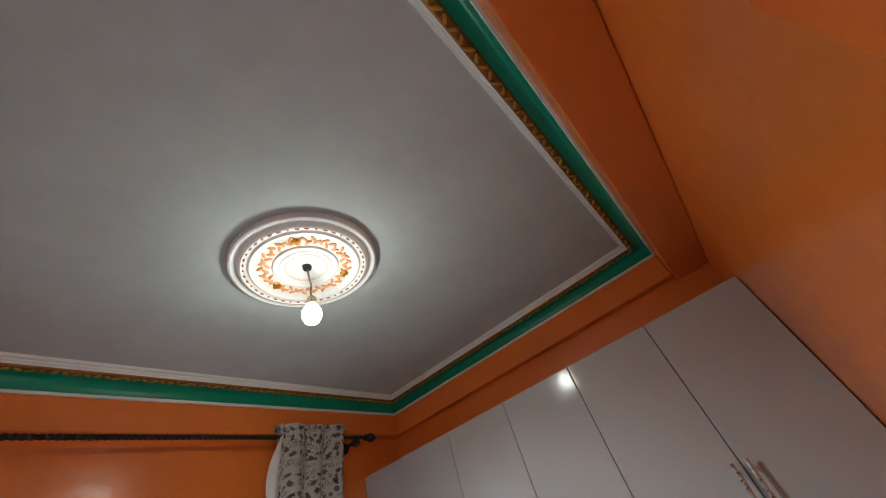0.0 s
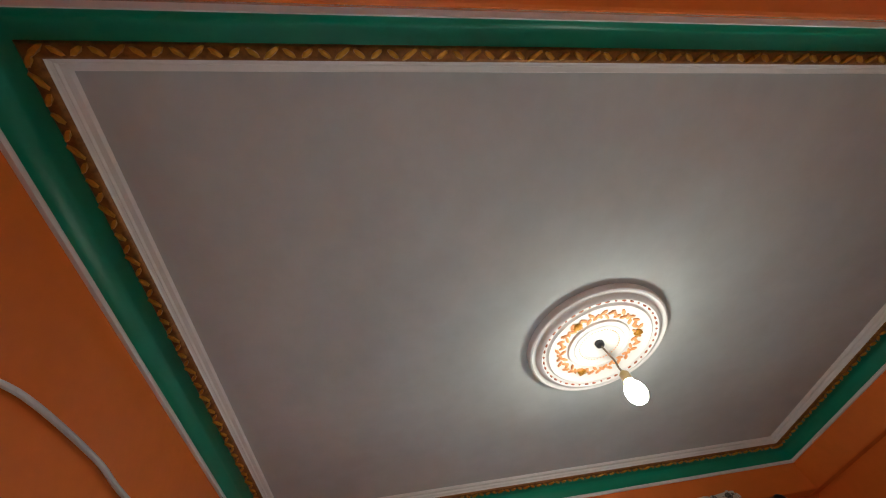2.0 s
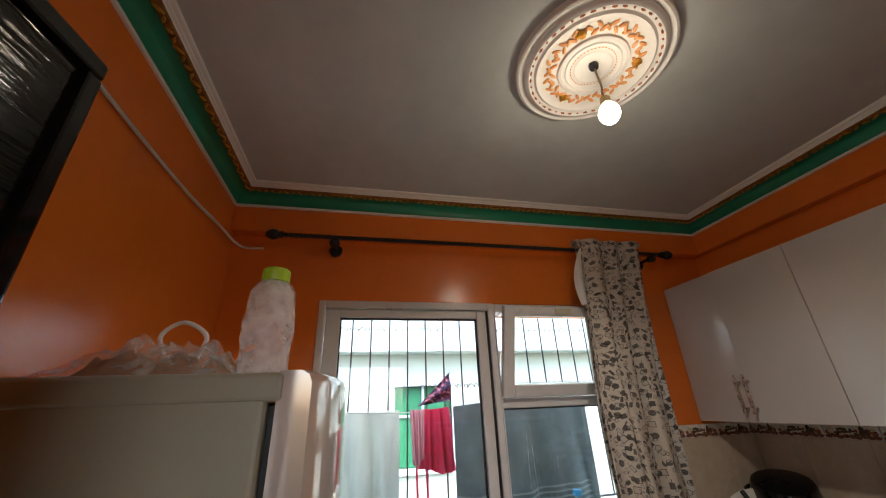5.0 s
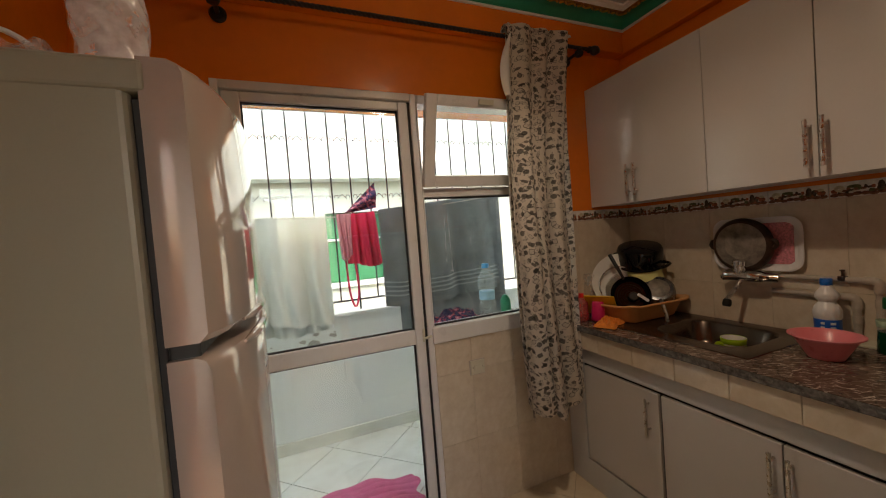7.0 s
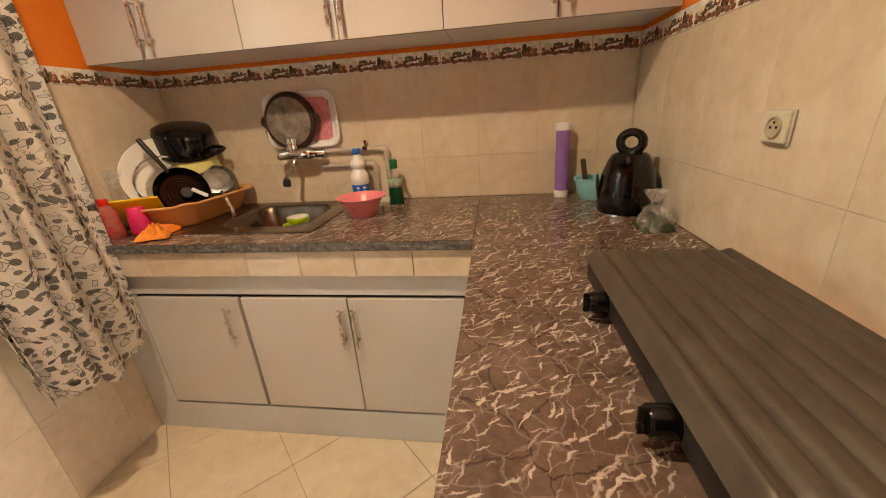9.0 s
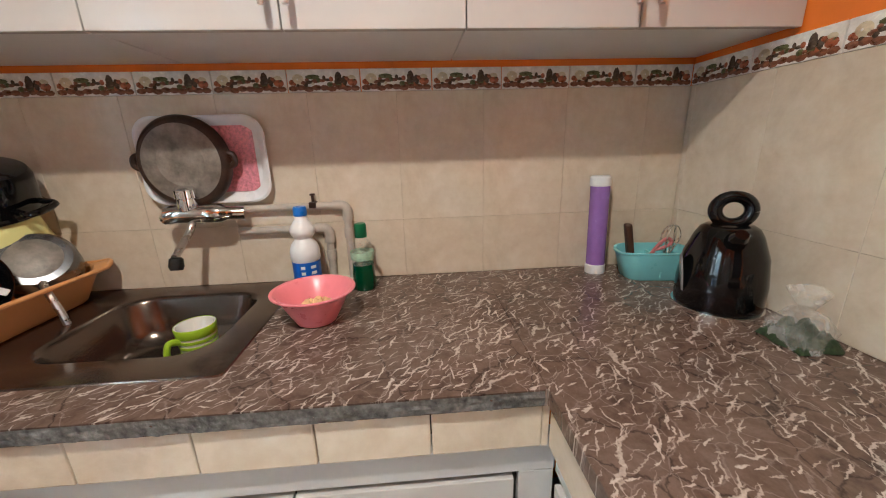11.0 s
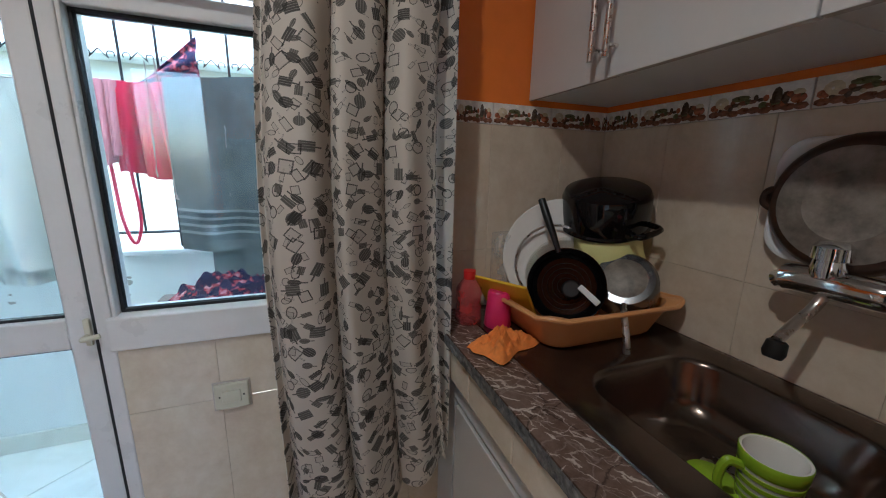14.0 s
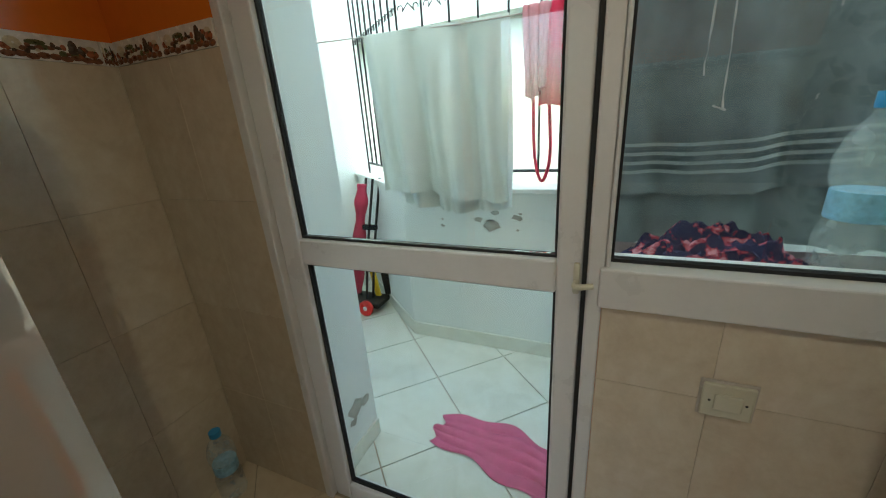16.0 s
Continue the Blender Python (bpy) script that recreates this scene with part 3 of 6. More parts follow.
# ---- balcony door and window ----
YG = 1.972
door = thing("door_1", "white aluminium glazed balcony door, closed", "door", (0.08, YG, 0), kind="structure")


def put(name, bm, material, parent, label="", smooth=False):
    """A part given in world places under a thing that stands elsewhere."""
    p = part(name, bm, material, parent, label, smooth)
    p.matrix_parent_inverse = parent.matrix_world.inverted()
    return p


fr = bmesh.new()
for lo, hi in (((-0.345, 1.925, 0), (-0.315, 2.02, 2.13)), ((0.483, 1.93, 0), (0.513, 2.02, 2.13)), ((-0.315, 1.927, 2.095), (0.483, 2.02, 2.13)), ((-0.315, 1.95, -0.004), (0.483, 2.02, 0.012))):
    box(lo, hi, 0.004, fr)
put("frame", fr, ALU, door)
leaf = bmesh.new()
for lo, hi in (((-0.312, 1.945, 0.014), (-0.245, 1.99, 2.092)), ((0.425, 1.945, 0.014), (0.474, 1.99, 2.092)), ((-0.245, 1.9452, 2.053), (0.425, 1.9898, 2.092)), ((-0.245, 1.9452, 0.912), (0.425, 1.9898, 0.985)), ((-0.245, 1.9452, 0.014), (0.425, 1.9898, 0.075))):
    box(lo, hi, 0.005, leaf)
put("leaf", leaf, ALU, door)
put("closing_seal", box((0.474, 1.94, 0.014), (0.484, 1.985, 2.092)), RUBBER_AND_GAP, door)
gk = bmesh.new()
for z0, z1 in ((0.985, 2.053), (0.075, 0.912)):
    for lo, hi in (((-0.245, 1.96, z0), (-0.239, 1.978, z1)), ((0.419, 1.96, z0), (0.425, 1.978, z1)), ((-0.239, 1.96, z0), (0.419, 1.978, z0 + 0.006)), ((-0.239, 1.96, z1 - 0.006), (0.419, 1.978, z1))):
        box(lo, hi, 0, gk)
put("glazing_gasket", gk, RUBBER_AND_GAP, door)
for z0, z1 in ((0.991, 2.047), (0.081, 0.906)):
    p = put("pane", box((-0.239, 1.967, z0), (0.419, 1.971, z1)), PANE, door)
    p.visible_shadow = False
hd = bmesh.new()
box((0.458, 1.935, 0.92), (0.47, 1.946, 0.985), 0.003, hd)
tube(curve_points([(0.463, 1.935, 0.945), (0.463, 1.915, 0.945), (0.475, 1.91, 0.948), (0.495, 1.915, 0.95)], 4), 0.006, 8, hd)
put("latch", hd, CREAM, door, "cream plastic door latch", True)
for z in (0.2, 1.05, 1.95):
    put("hinge", lathe([(0.009, 0), (0.009, 0.08)], 10, m=pose(-0.322, 1.935, z)), ALU, door, smooth=True)

win = thing("window_1", "white aluminium window with an open tilted vent above", "window", (0.85, YG, 0.915), kind="structure")
fr = bmesh.new()
for lo, hi in (((0.514, 1.932, 0.917), (0.522, 2.02, 2.127)), ((1.295, 1.93, 0.917), (1.34, 2.02, 2.127)), ((0.522, 1.93, 2.085), (1.295, 2.02, 2.127)), ((0.505, 1.918, 0.905), (1.345, 2.02, 0.985)), ((0.522, 1.94, 1.63), (1.295, 2.02, 1.675))):
    box(lo, hi, 0.004, fr)
put("window_frame", fr, ALU, win)
gk = bmesh.new()
for lo, hi in (((0.522, 1.96, 0.985), (0.528, 1.98, 1.63)), ((1.289, 1.96, 0.985), (1.295, 1.98, 1.63)), ((0.528, 1.96, 0.985), (1.289, 1.98, 0.992)), ((0.528, 1.96, 1.623), (1.289, 1.98, 1.63))):
    box(lo, hi, 0, gk)
put("glazing_gasket", gk, RUBBER_AND_GAP, win)
p = put("pane", box((0.528, 1.969, 0.992), (1.289, 1.973, 1.623)), PANE, win)
p.visible_shadow = False
# Thin uneven white streaks on the inner face of the pane.
for x0, x1, z0, z1, w in ((0.634, 0.628, 1.3, 1.545, 0.0022), (0.652, 0.66, 1.25, 1.55, 0.0026), (0.646, 0.664, 1.248, 1.256, 0.002), (0.774, 0.772, 1.37, 1.42, 0.0018), (0.771, 0.77, 1.255, 1.262, 0.0016)):
    ls_ = bmesh.new()
    rl = random.Random(int(x0 * 1000))
    pts = [(x0 + (x1 - x0) * t + rl.uniform(-0.0012, 0.0012), 1.9685, z1 + (z0 - z1) * t) for t in [k / 14 for k in range(15)]]
    tube(pts, [w * rl.uniform(0.3, 1.0) for _ in pts], 5, ls_)
    put("white_streak", ls_, film_material("pale_streak_film", (0.85, 0.87, 0.87), 0.35, 0.8), win, "thin white streak on the glass")
tilt = Matrix.Translation((0, 1.93, 1.68)) @ Matrix.Rotation(radians(17), 4, "X")
vf = bmesh.new()
for lo, hi in (((0.518, -0.02, 0.0), (0.572, 0.02, 0.425)), ((1.25, -0.02, 0.0), (1.3, 0.02, 0.425)), ((0.572, -0.0195, 0.375), (1.25, 0.0195, 0.425)), ((0.572, -0.0195, 0.0), (1.25, 0.0195, 0.055))):
    box(lo, hi, 0.004, vf, tilt)
put("vent_frame", vf, ALU, win)
p = put("vent_pane", box((0.572, -0.002, 0.055), (1.25, 0.002, 0.375), 0, None, tilt), PANE, win)
p.visible_shadow = False
ct = bmesh.new()
box((0.78, -0.035, 0.39), (0.86, -0.02, 0.415), 0.003, ct, tilt)
put("catch", ct, CREAM, win)
sl = box((0.505, 2.02, 0.88), (1.34, YO + 0.03, 0.925), 0.006)
put("window_sill", sl, plain("brown_stone_sill", (0.1, 0.06, 0.05), 0.4, vary=0.3), win, "brown stone outer sill")

# ---- balcony and what lies beyond ----
setting("balcony_floor", box((-1.6, YO, -0.2), (3.2, 3.9, -0.026)), GROUT, "grout bed of the tiled balcony floor")
setting("balcony_threshold", box((-0.345, 2.02, -0.1), (0.505, YO, -0.027)), GROUT, "grout bed of the pale tiled threshold of the balcony door")
par = bmesh.new()


def slab_along(bm, a, c, t, z0, z1):
    d = Vector((c[0] - a[0], c[1] - a[1], 0))
    box((0, 0, z0), (d.length, t, z1), 0.006, bm, Matrix.Translation((a[0], a[1], 0)) @ Matrix.Rotation(math.atan2(d.y, d.x), 4, "Z"))


PC, PE = (-0.54, 3.03), (-1.3, 3.68)
slab_along(par, PC, (3.2, 3.03), 0.14, -0.2, 0.90)
slab_along(par, PE, PC, 0.14, -0.2, 0.90)
parapet = setting("parapet", par, OUTWHITE, "white painted balcony parapet with peeling paint")
cop = bmesh.new()
slab_along(cop, (PC[0], PC[1] - 0.02), (3.2, 3.01), 0.18, 0.90, 0.925)
slab_along(cop, (PE[0], PE[1] - 0.02), (PC[0], PC[1] - 0.02), 0.18, 0.90, 0.925)
setting("parapet_coping", cop, OUTWHITE, "white parapet coping")
sk = bmesh.new()
slab_along(sk, (PC[0], PC[1] - 0.013), (3.2, 3.017), 0.012, -0.026, 0.07)
slab_along(sk, (PE[0], PE[1] - 0.013), (PC[0], PC[1] - 0.013), 0.012, -0.026, 0.07)
setting("baseboard", sk, BALCTILE, "pale tile skirting of the balcony")
setting("wall_balcony_1", box((-1.45, YO, -0.2), (-1.3, 3.9, 3.0)), OUTWHITE, "white painted side wall of the balcony")
setting("wall_balcony_2", box((3.2, YO, -0.2), (3.35, 3.2, 3.0)), OUTWHITE, "white painted side wall of the balcony")
setting("wall_outer", wall_with_holes((-1.45, YO + 0.002, -0.2), (3.35, YO + 0.012, 3.0), 1, [(-0.345, 0.505, -0.3, 2.13), (0.505, 1.34, 0.88, 2.13)]), OUTWHITE, "white painted outer face of the kitchen wall")
setting("reveal", box((-0.345, 2.02, -0.02), (-0.333, YO + 0.012, 2.13)), OUTWHITE, "white painted door reveal")
setting("ground", box((-60, 3.9, -6.2), (60, 60, -6.0)), PEEL, "paved yard far below the balcony")

house = thing("apartment_building", "white apartment building with stained upper wall and green shutters", "building", (0, 6.6, -6))
put("upper_wall", box((-9, 6.6, 2.55), (12, 9, 9.0)), STAINED, house, "white rain-stained upper wall")
put("lower_wall", wall_with_holes((-9, 7.0, -6), (12, 9, 2.55), 1, [(0.45, 1.45, 0.75, 2.0), (-5, -3.8, 0.75, 2.0)]), BEIGEWALL, house, "beige shaded lower wall")
for x in (0.45, -5.0):
    wi = put("window", box((x, 7.1, 0.75), (x + 1.0, 7.14, 2.0)), SHUTTER, house, "green window")
    fm = bmesh.new()
    for lo, hi in (((x - 0.05, 6.96, 0.7), (x, 7.1, 2.05)), ((x + 1.0, 6.96, 0.7), (x + 1.05, 7.1, 2.05)), ((x, 6.96, 2.0), (x + 1, 7.1, 2.05)), ((x, 6.94, 0.66), (x + 1, 7.1, 0.75)), ((x + 0.48, 7.06, 0.75), (x + 0.52, 7.1, 2.0)), ((x, 7.06, 1.5), (x + 1, 7.1, 1.54))):
        box(lo, hi, 0.004, fm)
    put("window_frame", fm, OUTWHITE, house)

# ---- iron grille ----
grille = thing("window_grille", "black wrought iron balcony grille with scrolls", "grille", (0.3, 3.09, 0.925))


def scroll_row(a, c, z, step):
    d = Vector((c[0] - a[0], c[1] - a[1], 0))
    n = max(1, round(d.length / step))
    e = d / n
    for i in range(n):
        o = Vector((a[0], a[1], z)) + e * i
        bm = bmesh.new()
        for s in (0, 1):
            base = o + e * s
            dirn = e * (1 if s == 0 else -1)
            pts = []
            for k in range(15):
                t = k / 14
                ang = -2.2 + 4.6 * t
                r = 0.020 * (1 - 0.55 * (1 - t)) if t < 0.6 else 0.020
                pts.append(base + dirn.normalized() * (0.024 + r * math.sin(ang) * 0.9) + Vector((0, 0, r * math.cos(ang))))
            pts.append(o + e * 0.5 + Vector((0, 0, 0.022)))
            tube(pts, 0.0028, 5, bm)
        put("scroll", bm, IRON, grille, smooth=True)


def grille_run(a, c, step, tall):
    d = Vector((c[0] - a[0], c[1] - a[1], 0))
    n = round(d.length / step)
    for i in range(n + 1):
        p = Vector((a[0], a[1], 0)) + d * (i / n)
        zb = 1.0
        put("bar", tube([(p.x, p.y, zb), (p.x, p.y, tall)], 0.006, 6), IRON, grille)
    for z in (1.0, 2.62):
        put("rail", tube([(a[0], a[1], z), (c[0], c[1], z)], 0.008, 6), IRON, grille)
    for k in range(max(2, int(d.length / 0.8) + 1)):
        p = Vector((a[0], a[1], 0)) + d * (k / max(1, int(d.length / 0.8)))
        put("foot", tube([(p.x, p.y, 0.92), (p.x, p.y, 1.0)], 0.007, 6), IRON, grille)
    for z in (1.79, 2.22):
        scroll_row(a, c, z, d.length / n)


grille_run((-0.5, 3.09), (2.9, 3.09), 0.144, 2.8)
grille_run((-1.12, 3.6), (-0.5, 3.09), 0.1, 2.8)

# ---- cabinets, worktop ----
CX, CZ = 1.272, 0.905


def bar_handle(parent, p, length, out):
    """A steel bar handle, upright, on two posts; out: the way it stands off."""
    h = bmesh.new()
    p, o = Vector(p), Vector(out)
    tube([p + o * 0.03, p + o * 0.03 + Vector((0, 0, length))], 0.0065, 10, h)
    for z in (0.025, length - 0.025):
        tube([p + Vector((0, 0, z)), p + o * 0.03 + Vector((0, 0, z))], 0.0045, 8, h)
    return put("handle", h, STEEL, parent, "brushed steel bar handle", True)


UF, UB, UT = 1.575, 1.537, 2.227
seams = [YB + 0.002, 0.178, 0.541, 0.903, 1.265, 1.625, YW - 0.002]
for i in range(3):
    y0, y1, ym = seams[2 * i], seams[2 * i + 2], seams[2 * i + 1]
    unit = thing("wall_cabinet", "glossy white laminate wall cabinet with steel handles", "cabinet", (XR, (y0 + y1) / 2, UB), group="wall cabinets")
    put("body", box((UF + 0.02, y0 + 0.001, UB), (XR - 0.002, y1 - 0.001, UT), 0.002), UNDER, unit)
    for k, (a, c) in enumerate(((y0, ym), (ym, y1))):
        off = 0.006 if (i == 2 and k == 1) else 0.0
        d = put("door", box((UF + off, a + 0.0016, UB - 0.004), (UF + 0.018, c - 0.0016, UT), 0.0015), CABINET, unit)
        hy = ym + (-0.022 if k == 0 else 0.022)
        hnd = bar_handle(d, (UF, hy, UB + 0.03), 0.165, (-1, 0, 0))

LF = 1.31
base = thing("base_cabinet", "white laminate base cabinet under the sink worktop", "cabinet", (1.6, 1.2, 0))
put("plinth", box((LF + 0.004, 0.44, 0.0), (LF + 0.03, YW - 0.008, 0.147), 0.003), CABFRAME, base)
put("top_rail", box((LF + 0.002, 0.41, 0.688), (LF + 0.03, YW - 0.008, 0.772), 0.003), CABFRAME, base)
put("inner_stile", box((LF + 0.003, 0.412, 0.147), (LF + 0.03, 0.482, 0.688), 0.002), CABFRAME, base)
put("end_stile", box((LF + 0.003, 1.802, 0.147), (LF + 0.03, YW - 0.008, 0.688), 0.002), CABFRAME, base)
# Body coloured black to paint in the shade seen through the door gaps.
put("body", box((LF + 0.021, 0.44, 0.0), (XR - 0.02, YW - 0.003, 0.74)), RUBBER_AND_GAP, base)
lows = [1.795, 1.346, 0.916, 0.486]
for k, (c, a) in enumerate(zip(lows, lows[1:])):
    d = put("door", box((LF, a + (0.002 if k == 1 else 0.006), 0.161), (LF + 0.018, c - (0.002 if k == 2 else 0.009), 0.674), 0.002), CABINET, base)
    hy = {0: a + 0.05, 1: a + 0.025, 2: c - 0.025}[k]
    bar_handle(d, (LF, hy, 0.48), 0.165, (-1, 0, 0))
leg = thing("base_cabinet", "white laminate base cabinet under the stove worktop", "cabinet", (0.8, 0.1, 0))
put("plinth", box((0.36, 0.39, 0.0), (LF + 0.003, 0.41, 0.145), 0.003), CABFRAME, leg)
put("top_rail", box((0.36, 0.39, 0.685), (LF + 0.001, 0.41, 0.772), 0.003), CABFRAME, leg)
put("body", box((0.37, YB + 0.02, 0.0), (LF + 0.004, 0.39, 0.74)), UNDER, leg)
for a, c in ((0.37, 0.83), (0.83, 1.29)):
    put("door", box((a + 0.004, 0.402, 0.155), (c - 0.004, 0.42, 0.68), 0.002), CABINET, leg)
SX0, SX1, SY0, SY1 = 1.375, 1.865, 1.035, 1.84
top = wall_with_holes((CX, 0.872, 0.45), (XR - 0.002, CZ, YW - 0.002), 1, [(SX0 + 0.01, SX1 - 0.01, SY0 + 0.01, SY1 - 0.01)])
bmesh.ops.transform(top, matrix=Matrix(((1, 0, 0, 0), (0, 0, 1, 0), (0, 1, 0, 0), (0, 0, 0, 1))), verts=top.verts)
worktop = tagged(part("worktop", top, MARBLE), "dark brown marble worktop with white veins round the sink", "worktop")


def chipped(u, v):
    """The broken front edge of the slab, rough along its length."""
    y = 0.455 + (YW - 0.458) * u
    k = noise.noise(Vector((y * 45, v * 3, 1.7))) + 0.6 * noise.noise(Vector((y * 140, v * 6, 4.2)))
    return (CX - 0.002 - 0.0035 * k * math.sin(math.pi * v), y, 0.874 + (CZ - 0.8755) * v + 0.003 * k * (1 - v))


edge = put("rough_edge", sheet(320, 5, chipped), plain("chipped_grey_edge", (0.12, 0.115, 0.11), 0.6, vary=0.95, scale=55, bumps=0.8), worktop)
top2 = bmesh.new()
box((0.345, YB + 0.002, 0.872), (XR - 0.002, 0.4485, CZ), 0.0015, top2)
worktop2 = tagged(part("worktop", top2, MARBLE), "dark brown marble worktop with white veins carrying the stove", "worktop")
for i in range(8):
    y0 = 0.452 + i * 0.2
    y1 = min(y0 + 0.198, YW - 0.003)
    if y1 > y0 + 0.02:
        ap = put("tile", box((CX + 0.012, y0, 0.774), (CX + 0.03, y1, 0.87), 0.003), WALLTILE, worktop)
put("tile", box((CX + 0.012, 0.4385, 0.774), (CX + 0.03, 0.4515, 0.87), 0.002), WALLTILE, worktop)
for i in range(5):
    x0 = 0.36 + i * 0.19
    put("tile", box((x0, 0.42, 0.774), (min(x0 + 0.188, 1.284), 0.438, 0.87), 0.003), WALLTILE, worktop2)

# ---- fridge ----
fridge = thing("fridge", "silver grey fridge freezer with curved glossy doors", "fridge", (-0.5, 1.15, 0))
FY0, FY1 = 0.875, 1.425
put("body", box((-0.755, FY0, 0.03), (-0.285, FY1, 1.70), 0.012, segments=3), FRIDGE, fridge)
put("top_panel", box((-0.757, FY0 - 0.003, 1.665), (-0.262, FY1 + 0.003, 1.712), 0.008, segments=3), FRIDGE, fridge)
put("seal", box((-0.285, FY0 + 0.012, 0.06), (-0.272, FY1 - 0.012, 1.66), 0.003), RUBBER_AND_GAP, fridge)


def curved_door(z0, z1):
    own = bmesh.new()
    prof = []
    n = 14
    for i in range(n + 1):
        t = i / n
        y = FY0 + (FY1 - FY0) * t
        x = -0.218 + 0.05 * (1 - (2 * t - 1) ** 2) ** 0.75
        prof.append((x, y))
    rows = []
    for z, k in ((z0, 0.012), (z0 + 0.012, 0), (z1 - 0.02, 0), (z1 - 0.006, 0.006), (z1, 0.018)):
        rows.append([own.verts.new((-0.272, FY0, z))] + [own.verts.new((x - k, y, z)) for x, y in prof] + [own.verts.new((-0.272, FY1, z))])
    for a, c in zip(rows, rows[1:]):
        for i in range(len(a)):
            own.faces.new((a[i], a[(i + 1) % len(a)], c[(i + 1) % len(a)], c[i]))
    own.faces.new(rows[0][::-1])
    own.faces.new(rows[-1])
    return own


fd = put("freezer_door", curved_door(1.303, 1.715), FRIDGEDOOR, fridge, "glossy curved upper door", True)
ld = put("lower_door", curved_door(0.07, 1.281), FRIDGEDOOR, fridge, "glossy curved lower door", True)
gp = put("grip_recess", box((-0.272, FY0 + 0.012, 1.276), (-0.232, FY1 - 0.012, 1.308), 0.004), BLACKMAT, fridge)
for z in (1.312, 1.272):
    put("grip", tube([(-0.226 + 0.05 * (1 - (2 * t - 1) ** 2) ** 0.75 + 0.006, FY0 + (FY1 - FY0) * t, z) for t in [0.2 + 0.06 * k for k in range(13)]], [0.003, 0.006] + [0.009] * 9 + [0.006, 0.003], 8), FRIDGEDOOR, fridge, smooth=True)
for x in (-0.7, -0.33):
    for y in (FY0 + 0.05, FY1 - 0.05):
        put("foot", lathe([(0.018, 0.0), (0.018, 0.032)], 10, m=pose(x, y, 0)), RUBBER_AND_GAP, fridge)

# ---- black door leaf ----
bdoor = thing("door_2", "open black kitchen door with glossy rippled paint", "door", (-0.582, -0.185, 0), rz=-8, kind="structure")
part("leaf", box((-0.02, 0.0, 0.01), (0.016, 0.765, 2.02), 0.002), WETBLACK, bdoor)
rm = bmesh.new()
for lo, hi in (((-0.022, -0.002, 2.012), (0.026, 0.767, 2.036)), ((-0.022, 0.747, 0.012), (0.026, 0.767, 2.012)), ((-0.022, -0.002, 0.012), (0.026, 0.018, 2.012))):
    box(lo, hi, 0.004, rm)
part("rim", rm, BLACK, bdoor)
for z in (0.3, 1.1, 1.8):
    part("hinge", lathe([(0.008, 0), (0.008, 0.09)], 8, m=pose(0.0, -0.008, z)), STEEL, bdoor)

# ---- ceiling rose and bulb ----
rose = thing("ceiling_rose", "round white plaster ceiling rose with gilt and peach leaves", "ceiling rose", (0.546, 0.9, ZC))


def down(bm):
    bmesh.ops.transform(bm, matrix=Matrix.Scale(-1, 4, (0, 0, 1)), verts=bm.verts)
    return bm


part("plate", down(lathe([(0.246, 0.0), (0.246, 0.012), (0.242, 0.02), (0.236, 0.022), (0.230, 0.017), (0.222, 0.017), (0.216, 0.026), (0.205, 0.03), (0.2, 0.024), (0.188, 0.022), (0.18, 0.028), (0.172, 0.022), (0.16, 0.017), (0.112, 0.017), (0.108, 0.024), (0.1, 0.026), (0.096, 0.02), (0.09, 0.02), (0.086, 0.025), (0.08, 0.02), (0.062, 0.02), (0.058, 0.023), (0.054, 0.019), (0.03, 0.012), (0.0, 0.01)], 72)), WHITE, rose, smooth=True)
bd = bmesh.new()
for i in range(44):
    a = 2 * math.pi * i / 44
    e = bmesh.new()
    bmesh.ops.create_icosphere(e, subdivisions=1, radius=1)
    joined(e, bd, Matrix.LocRotScale((0.198 * math.cos(a), 0.198 * math.sin(a), -0.026), Euler((0, 0, a)), (0.004, 0.009 if i % 3 else 0.004, 0.003)))
tagged(part("brown_beads", bd, BROWN, rose), kind="stuff")
bd = bmesh.new()
for i in range(40):
    a = 2 * math.pi * i / 40
    e = bmesh.new()
    bmesh.ops.create_icosphere(e, subdivisions=1, radius=1)
    joined(e, bd, Matrix.LocRotScale((0.07 * math.cos(a), 0.07 * math.sin(a), -0.0215), Euler((0, 0, a)), (0.002, 0.0035, 0.002)))
tagged(part("peach_beads", bd, PEACH, rose), kind="stuff")
lv = bmesh.new()
rr = random.Random(2)
for i in range(66):
    a = 2 * math.pi * i / 66
    r = 0.137 + 0.011 * math.sin(i * 2.4)
    e = bmesh.new()
    bmesh.ops.create_icosphere(e, subdivisions=1, radius=1)
    joined(e, lv, Matrix.LocRotScale((r * math.cos(a), r * math.sin(a), -0.019), Euler((0, 0, a + 1.57 + (0.9 if i % 2 else -0.7))), (0.016, 0.0065, 0.0045)))
tagged(part("peach_leaves", lv, PEACH, rose), kind="stuff")
for k in range(3):
    a = -2.39 + k * 2 * math.pi / 3
    sh = bmesh.new()
    for j in range(-3, 4):
        e = bmesh.new()
        bmesh.ops.create_icosphere(e, subdivisions=2, radius=1)
        joined(e, sh, Matrix.LocRotScale((0.137 * math.cos(a + j * 0.032), 0.137 * math.sin(a + j * 0.032), -0.021), Euler((0, 0, a)), (0.017 - abs(j) * 0.003, 0.004, 0.009 - abs(j) * 0.0015)))
    part("gilt_shell", sh, GOLD, rose, "gilt shell", True)

